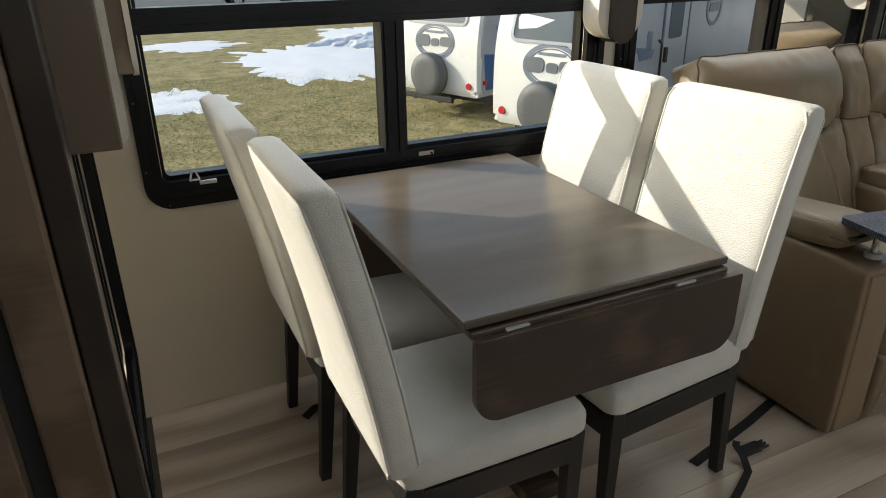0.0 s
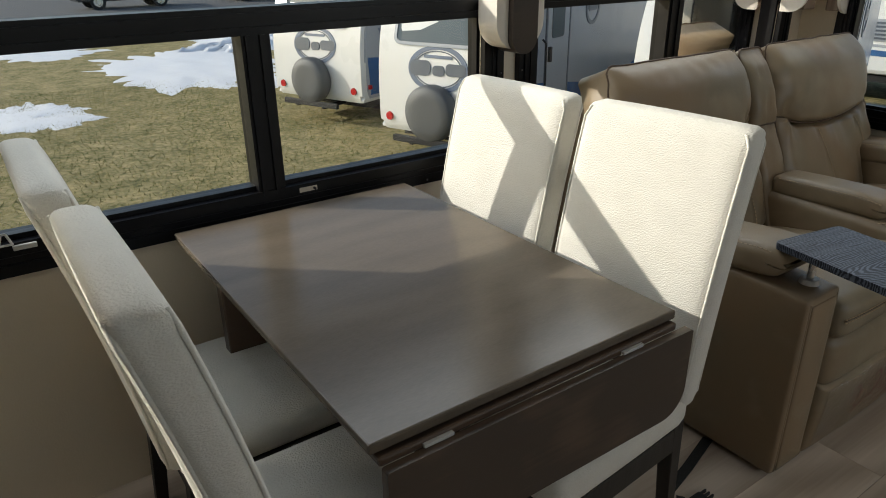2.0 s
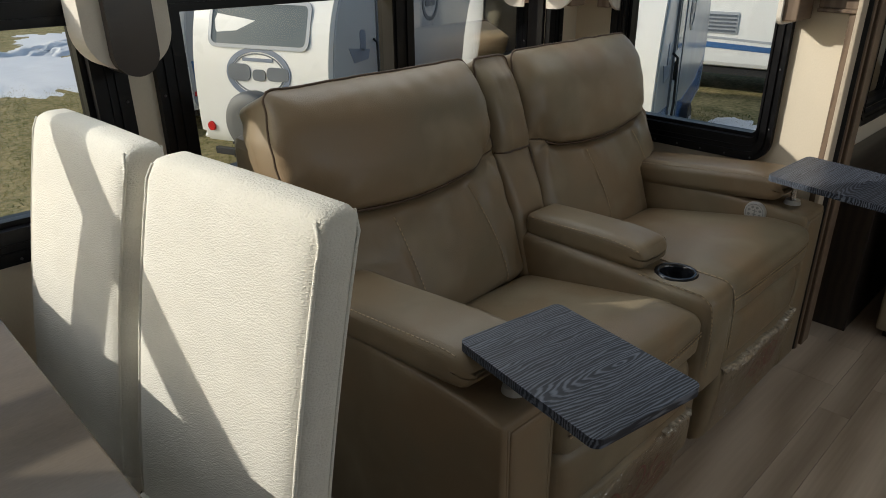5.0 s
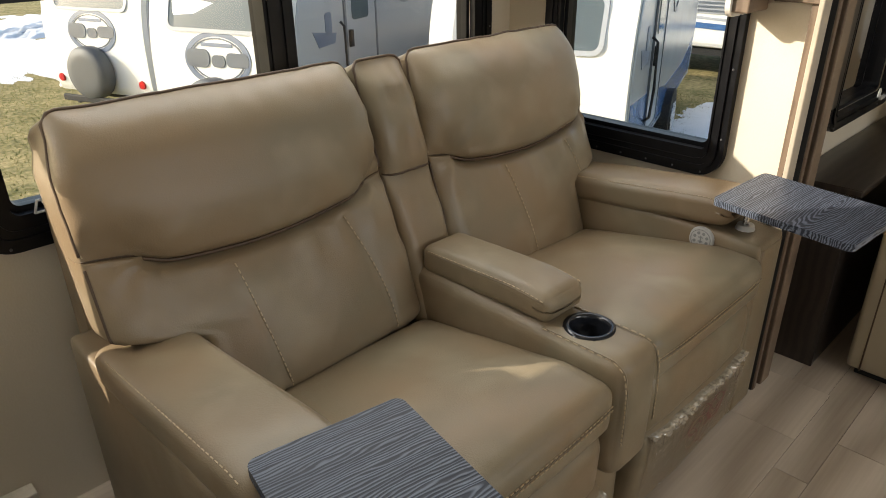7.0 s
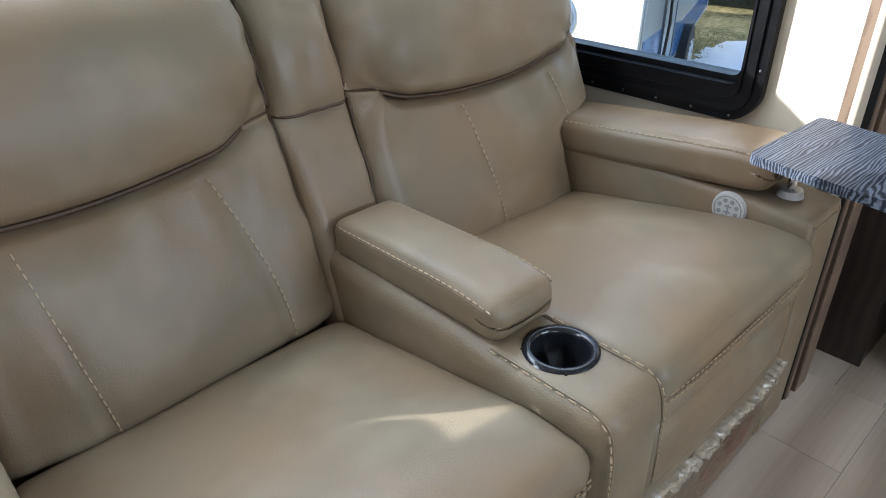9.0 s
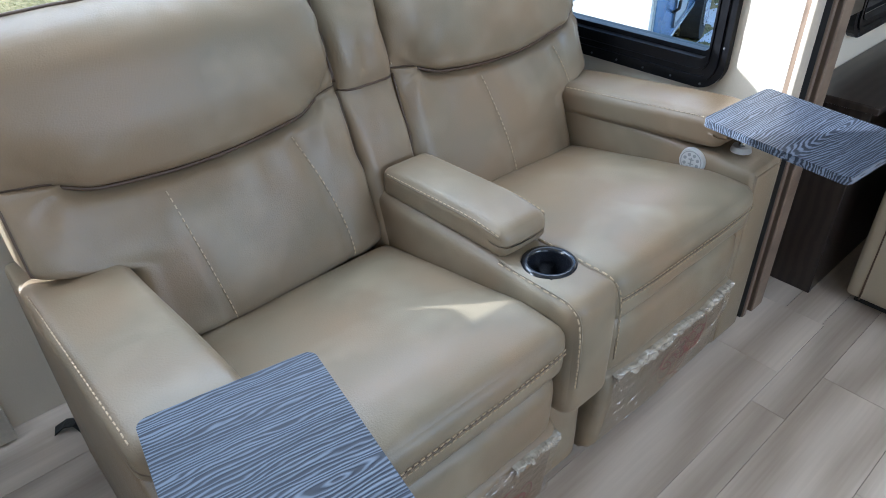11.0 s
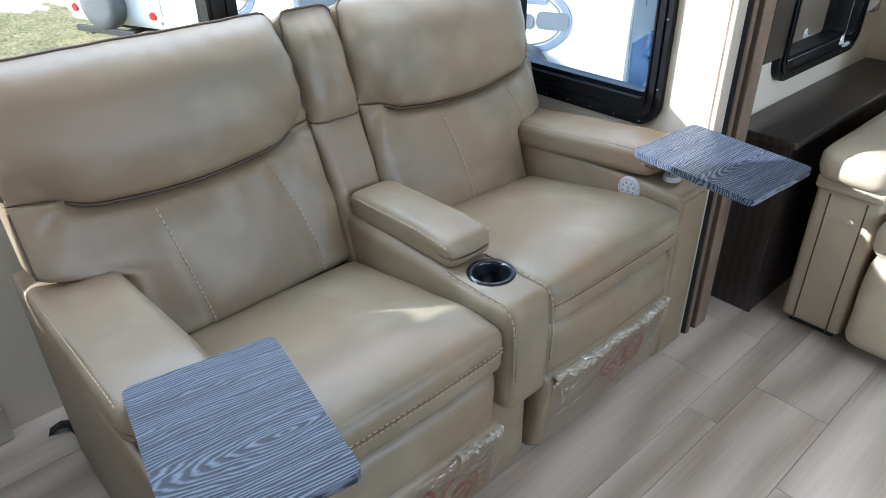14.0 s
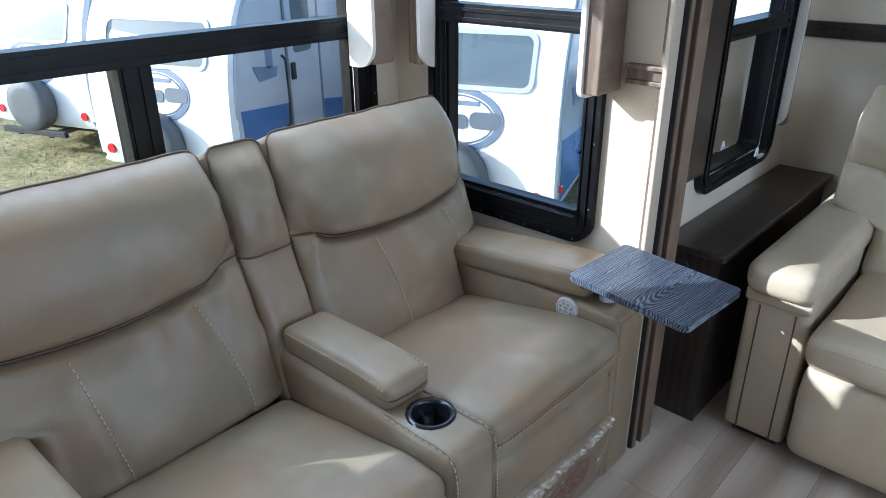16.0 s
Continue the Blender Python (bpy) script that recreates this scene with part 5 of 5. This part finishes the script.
def teardrop(width=1.78, length=5.2):
    """A small white teardrop travel trailer, rear at y = 0, wheels on z = 0, heading +y."""
    t = thing("travel_trailer", "white teardrop travel trailer with blue and silver side panels", "trailer", group="row of trailers")
    w = width / 2
    side = [(0.05, 0.36), (0.0, 0.55), (0.02, 1.25), (0.16, 1.80), (0.48, 2.25), (1.0, 2.52), (1.8, 2.63), (3.2, 2.60), (4.2, 2.35), (4.85, 1.80), (5.15, 1.15), (5.1, 0.55), (4.9, 0.36)]
    fine = []
    for k in range(len(side) - 1):
        a, b = Vector(side[k]), Vector(side[k + 1])
        p0 = Vector(side[max(0, k - 1)])
        p3 = Vector(side[min(len(side) - 1, k + 2)])
        for i in range(5):
            s = i / 5
            fine.append(0.5 * ((2 * a) + (b - p0) * s + (2 * p0 - 5 * a + 4 * b - p3) * s * s + (3 * a - p0 - 3 * b + p3) * s ** 3))
    fine.append(Vector(side[-1]))
    bm = bmesh.new()
    plate(bm, [(p.x, p.y) for p in fine], -w, w, lambda u, d, z: (d, u, z))
    bmesh.ops.bevel(bm, geom=[e for e in bm.edges if abs(e.verts[0].co.x - e.verts[1].co.x) < 1e-5], offset=0.05, segments=3, affect="EDGES")
    body = part("body", bm, GELCOAT, t, smooth=False)

    def rear_y(z):
        for a, b in zip(fine, fine[1:]):
            if a.y <= z <= b.y and b.x < 1.5:
                return a.x + (b.x - a.x) * (z - a.y) / max(1e-6, b.y - a.y)
        return 0.0

    def onrear(u, d, z):
        return (u, rear_y(z) - d, z)
    # side skins
    inset = [(p.x, p.y) for p in fine]
    cxy = (2.6, 1.45)
    skin = [(cxy[0] + (x - cxy[0]) * 0.955, cxy[1] + (z - cxy[1]) * 0.945) for x, z in inset]
    for s in (-1, 1):
        d0, d1 = (w - 0.004, w + 0.008) if s > 0 else (-w - 0.008, -w + 0.004)
        part("side_panel", plate(bmesh.new(), skin, d0, d1, lambda u, d, z: (d, u, z)), GREY_PANEL, t, "silver side panel")
        e0, e1 = (w + 0.006, w + 0.013) if s > 0 else (-w - 0.013, -w - 0.006)
        blue = [(0.20, 0.47), (4.7, 0.47), (4.9, 0.9), (3.9, 0.72), (2.4, 0.74), (1.2, 0.92), (0.16, 1.02)]
        part("side_stripe", plate(bmesh.new(), blue, e0, e1, lambda u, d, z: (d, u, z)), BLUE_PANEL, t, "blue swoosh along the lower side")
        part("corner_moulding", tube([(s * (w + 0.004), p.x + 0.10, p.y) for p in fine[8:34]], 0.014, 5), GREY_PANEL, t)
    x = w + 0.008
    door = part("door", plate(bmesh.new(), rounded(1.05, 1.68, 0.55, 2.25, 0.06, 5), x, x + 0.014, lambda u, d, z: (d, u, z)), GREY_PANEL, t, "silver entry door")
    part("door_frame", ring(bmesh.new(), rounded(1.02, 1.71, 0.52, 2.28, 0.08, 5), rounded(1.05, 1.68, 0.55, 2.25, 0.06, 5), x, x + 0.022, lambda u, d, z: (d, u, z)), LOGO_GREY, door)
    part("window", plate(bmesh.new(), rounded(1.17, 1.52, 1.45, 2.10, 0.05, 5), x + 0.013, x + 0.022, lambda u, d, z: (d, u, z)), DARK_GLASS, door)
    part("latch", boxes((x + 0.014, x + 0.05, 1.08, 1.14, 1.18, 1.36), bevel=0.006), RUBBER, door)
    part("grab_handle", tube([(x + 0.01, 0.93, 0.70), (x + 0.06, 0.92, 0.74), (x + 0.075, 0.92, 1.0), (x + 0.06, 0.93, 1.42), (x + 0.01, 0.94, 1.46)], 0.014, 8), RUBBER, t, "black grab handle", smooth=True)
    hull = [(0.42, 1.42), (0.86, 1.36), (0.82, 1.26), (0.52, 1.25)]
    decal = part("decal", plate(bmesh.new(), hull, x, x + 0.006, lambda u, d, z: (d, u, z)), LOGO_BLUE, t, "blue abstract decal")
    part("decal_mark", plate(bmesh.new(), rounded(0.66, 0.78, 1.36, 1.58, 0.04, 4), x, x + 0.006, lambda u, d, z: (d, u, z)), LOGO_BLUE, t)
    emb = part("emblem", ring(bmesh.new(), ellipse(2.45, 1.75, 0.24, 0.24), ellipse(2.45, 1.75, 0.19, 0.19), x, x + 0.008, lambda u, d, z: (d, u, z)), LOGO_GREY, t, "round grey emblem outline")
    part("emblem_bar", plate(bmesh.new(), rounded(2.30, 2.60, 1.69, 1.81, 0.04, 4), x, x + 0.008, lambda u, d, z: (d, u, z)), LOGO_GREY, emb)
    # rear: window, badge, spare wheel, lamps, bumper
    win = part("rear_window", plate(bmesh.new(), rounded(-0.62, 0.62, 1.46, 1.86, 0.07, 6), -0.01, 0.012, onrear), DARK_GLASS, t, "tinted rear window")
    part("window_frame", ring(bmesh.new(), rounded(-0.66, 0.66, 1.42, 1.90, 0.10, 6), rounded(-0.62, 0.62, 1.46, 1.86, 0.07, 6), -0.01, 0.02, onrear), GREY_PANEL, win)
    bd = part("badge", ring(bmesh.new(), ellipse(0.0, 1.165, 0.425, 0.275), ellipse(0.0, 1.165, 0.36, 0.225), 0.0, 0.008, onrear), LOGO_BLUE, t, "oval badge with plain bars")
    part("badge_line", ring(bmesh.new(), ellipse(0.0, 1.165, 0.345, 0.212), ellipse(0.0, 1.165, 0.33, 0.20), 0.0, 0.007, onrear), LOGO_GREY, bd)
    for b in (rounded(-0.40, -0.10, 1.08, 1.26, 0.07, 4), rounded(-0.07, 0.10, 1.09, 1.21, 0.05, 4), rounded(0.12, 0.40, 1.10, 1.24, 0.05, 4)):
        part("badge_bar", plate(bmesh.new(), b, 0.0, 0.012, onrear), LOGO_GREY, bd)
    part("badge_bar", plate(bmesh.new(), rounded(-0.2, 0.2, 1.29, 1.325, 0.01, 3), 0.0, 0.010, onrear), LOGO_BLUE, bd)
    bm = bmesh.new()
    prof = [(0.0, 0.0), (0.30, 0.0), (0.335, -0.03), (0.345, -0.12), (0.34, -0.18), (0.31, -0.215), (0.20, -0.222), (0.0, -0.225)]
    rings = [[bm.verts.new((-0.02 + r * math.cos(2 * math.pi * k / 32), y, 0.66 + r * math.sin(2 * math.pi * k / 32))) for k in range(32)] if r else [bm.verts.new((-0.02, y, 0.66))] for r, y in prof]
    for k in range(32):
        j = (k + 1) % 32
        bm.faces.new((rings[0][0], rings[1][k], rings[1][j]))
        bm.faces.new((rings[-1][0], rings[-2][j], rings[-2][k]))
        for p, q in zip(rings[1:-1], rings[2:-1]):
            bm.faces.new((p[k], p[j], q[j], q[k]))
    part("spare_wheel_cover", bm, TYRE_COVER, t, "grey vinyl spare wheel cover", smooth=True)
    for s in (-1, 1):
        part("tail_lamp", cyl(bmesh.new(), (s * 0.735, 0.01, 0.535), 0.058, -0.03, "Y", 20, 0.05), RED_LENS, t, "round red tail lamp", smooth=False)
        part("marker_lamp", boxes((s * 0.91 - 0.02, s * 0.91 + 0.02, 0.14, 0.20, 0.56, 0.62)), RED_LENS, t)
        for wy in (2.6,):
            wh = part("wheel", cyl(bmesh.new(), (s * (w - 0.1) - 0.1 * (s < 0) - 0.0, wy, 0.33), 0.33, 0.2 if s > 0 else 0.2, "X", 28), TYRE, t)
            part("rim", cyl(bmesh.new(), (s * (w + 0.105 if s > 0 else w + 0.105), wy, 0.33), 0.19, 0.01, "X", 20), CHROME, wh)
    part("bumper", boxes((-0.55, 0.55, -0.20, -0.14, 0.28, 0.36), (-0.3, -0.24, -0.2, 0.5, 0.26, 0.33), (0.24, 0.30, -0.2, 0.5, 0.26, 0.33), bevel=0.01), RUBBER, t, "black bumper frame")
    part("underbody", boxes((-w + 0.15, w - 0.15, 0.3, 4.7, 0.24, 0.37), (-w + 0.2, w - 0.2, 1.2, 1.26, 0, 0.26), (-0.05, 0.05, 5.0, 5.9, 0.3, 0.4)), RUBBER, t)
    return t


trailer = teardrop()
TR_TURN = -68.8
trailer.matrix_basis = pose(5.17, 10.73, GROUND, 0, 0, TR_TURN)
copy_thing(trailer, pose(5.31, 7.66, GROUND, 0, 0, TR_TURN))
copy_thing(trailer, pose(6.54, 4.68, GROUND, 0, 0, TR_TURN))


def long_trailer():
    """A long white travel trailer with vents and a blue sweep, side facing -x."""
    t = thing("travel_trailer", "long white travel trailer with a blue sweep along its side", "trailer")
    body = part("body", boxes((0, 2.4, -5.5, 4.0, 0.48, 3.0), bevel=0.08), GELCOAT, t)
    flat = lambda u, d, z: (d, u, z)
    sweep = [(-5.4, 0.72), (-1.0, 0.72), (1.6, 0.80), (3.9, 0.74), (3.9, 0.80), (1.8, 0.90), (-0.5, 0.82), (-5.4, 0.78)]
    part("side_stripe", plate(bmesh.new(), sweep, -0.008, 0.0, flat), BLUE_PANEL, t, "dark blue sweep")
    part("side_stripe", plate(bmesh.new(), [(-5.4, 0.82), (-0.5, 0.87), (2.0, 0.96), (3.9, 0.86), (3.9, 0.89), (1.9, 1.00), (-0.6, 0.90), (-5.4, 0.84)], -0.008, 0.0, flat), GREY_PANEL, t, "pale grey sweep")
    for y in (1.0,):
        v = part("vent", plate(bmesh.new(), rounded(y - 0.30, y + 0.30, 1.02, 1.36, 0.02, 3), -0.02, 0.0, flat), GREY_PANEL, t, "grey louvred vent")
        for k in range(5):
            part("louvre", boxes((-0.035, -0.018, y - 0.27, y + 0.27, 1.05 + 0.06 * k, 1.08 + 0.06 * k)), LOGO_GREY, v)
    for y0, y1 in ((-2.2, -1.0), (-4.4, -3.4), (2.2, 3.3)):
        part("window", plate(bmesh.new(), rounded(y0, y1, 1.5, 2.15, 0.08, 5), -0.012, 0.0, flat), DARK_GLASS, t)
    for y in (-1.2, -0.3):
        part("wheel", cyl(bmesh.new(), (0.05, y, 0.36), 0.36, 0.24, "X", 24), TYRE, t)
    part("underbody", boxes((0.1, 2.3, -5.2, 3.8, 0.35, 0.56), (0.3, 0.4, 3.0, 3.1, 0.0, 0.36), (0.3, 0.4, -4.6, -4.5, 0.0, 0.36)), RUBBER, t)
    return t


d_ = long_trailer()
d_.matrix_basis = pose(13.2, 5.2, GROUND, 0, 0, 8)


def parked_car(label):
    """A parked estate car, along x."""
    t = thing("parked_car", label, "car", group="parked cars")
    prof = [(-2.3, 0.35), (-2.35, 0.75), (-2.2, 1.0), (-1.75, 1.52), (-1.2, 1.66), (0.4, 1.64), (1.15, 1.10), (2.1, 0.95), (2.35, 0.7), (2.3, 0.35)]
    bm = plate(bmesh.new(), prof, -0.9, 0.9, lambda u, d, z: (u, d, z))
    bmesh.ops.bevel(bm, geom=bm.edges[:], offset=0.07, segments=2, affect="EDGES")
    part("body", bm, CAR_PAINT, t)
    for s in (-1, 1):
        y0, y1 = (0.895, 0.91) if s > 0 else (-0.91, -0.895)
        for b in ([(-1.75, 1.08), (-1.45, 1.5), (-0.55, 1.56), (-0.55, 1.08)], [(-0.47, 1.08), (-0.47, 1.56), (0.35, 1.54), (0.95, 1.08)]):
            part("window", plate(bmesh.new(), b, y0, y1, lambda u, d, z: (u, d, z)), DARK_GLASS, t)
        for x in (-1.4, 1.42):
            wh = part("wheel", cyl(bmesh.new(), (x, s * 0.72 - (0.2 if s < 0 else 0.0), 0.33), 0.34, 0.2, "Y", 24), TYRE, t)
            part("rim", cyl(bmesh.new(), (x, s * 0.925 - 0.005, 0.33), 0.21, 0.01, "Y", 16), CHROME, wh)
    part("lamp", boxes((2.22, 2.33, 0.5, 0.8, 0.72, 0.84), (2.22, 2.33, -0.8, -0.5, 0.72, 0.84), bevel=0.02), SILVER, t)
    return t


car = parked_car("dark grey parked car on the lot")
car.matrix_basis = pose(8.2, 38.5, GROUND + 0.03, 0, 0, 3)
copy_thing(car, pose(15.5, 39.0, GROUND + 0.03, 0, 0, 0))
copy_thing(car, pose(11.5, 12.5, GROUND, 0, 0, 20))["label"] = "dark blue parked car on the grass"

# ---- floor of planks ----
floor = solid("floor", boxes((-2.0, 5.22, -1.30, 1.36, -0.05, -0.007), (-2.0, 0.25, 1.36, 1.60, -0.05, -0.007), (4.03, 5.22, 1.36, 1.65, -0.05, -0.007)), GROUT, "greige vinyl plank floor of the main room", "floor", "structure")
slide = solid("floor_slide", boxes((0.25, 4.03, 1.353, 2.60, -0.05, -0.003)), GROUT, "greige vinyl plank floor of the slide-out, a low step above the room", "floor", "structure")


def planks(parent, x0, x1, y_lines, top, seed):
    rnd = random.Random(seed)
    for y0, y1 in zip(y_lines, y_lines[1:]):
        x = x0 - 0.6 * rnd.random()
        while x < x1:
            e = x + 1.22
            a, b = max(x, x0), min(e, x1)
            if b - a > 0.03:
                bm = box(bmesh.new(), a + 0.0007, b - 0.0007, y0 + 0.0007, y1 - 0.0007, top - 0.007, top)
                part("plank", bm, FLOOR, parent)
            x = e


planks(floor, -2.0, 5.22, [-1.26 + 0.21 * k for k in range(12)] + [1.262, 1.36], -0.004, 3)
planks(floor, 4.03, 5.22, [1.36, 1.472, 1.65], -0.004, 5)
planks(slide, 0.362, 4.03, [1.353, 1.55, 1.76, 1.97, 2.18, 2.39, 2.60], 0.0, 9)
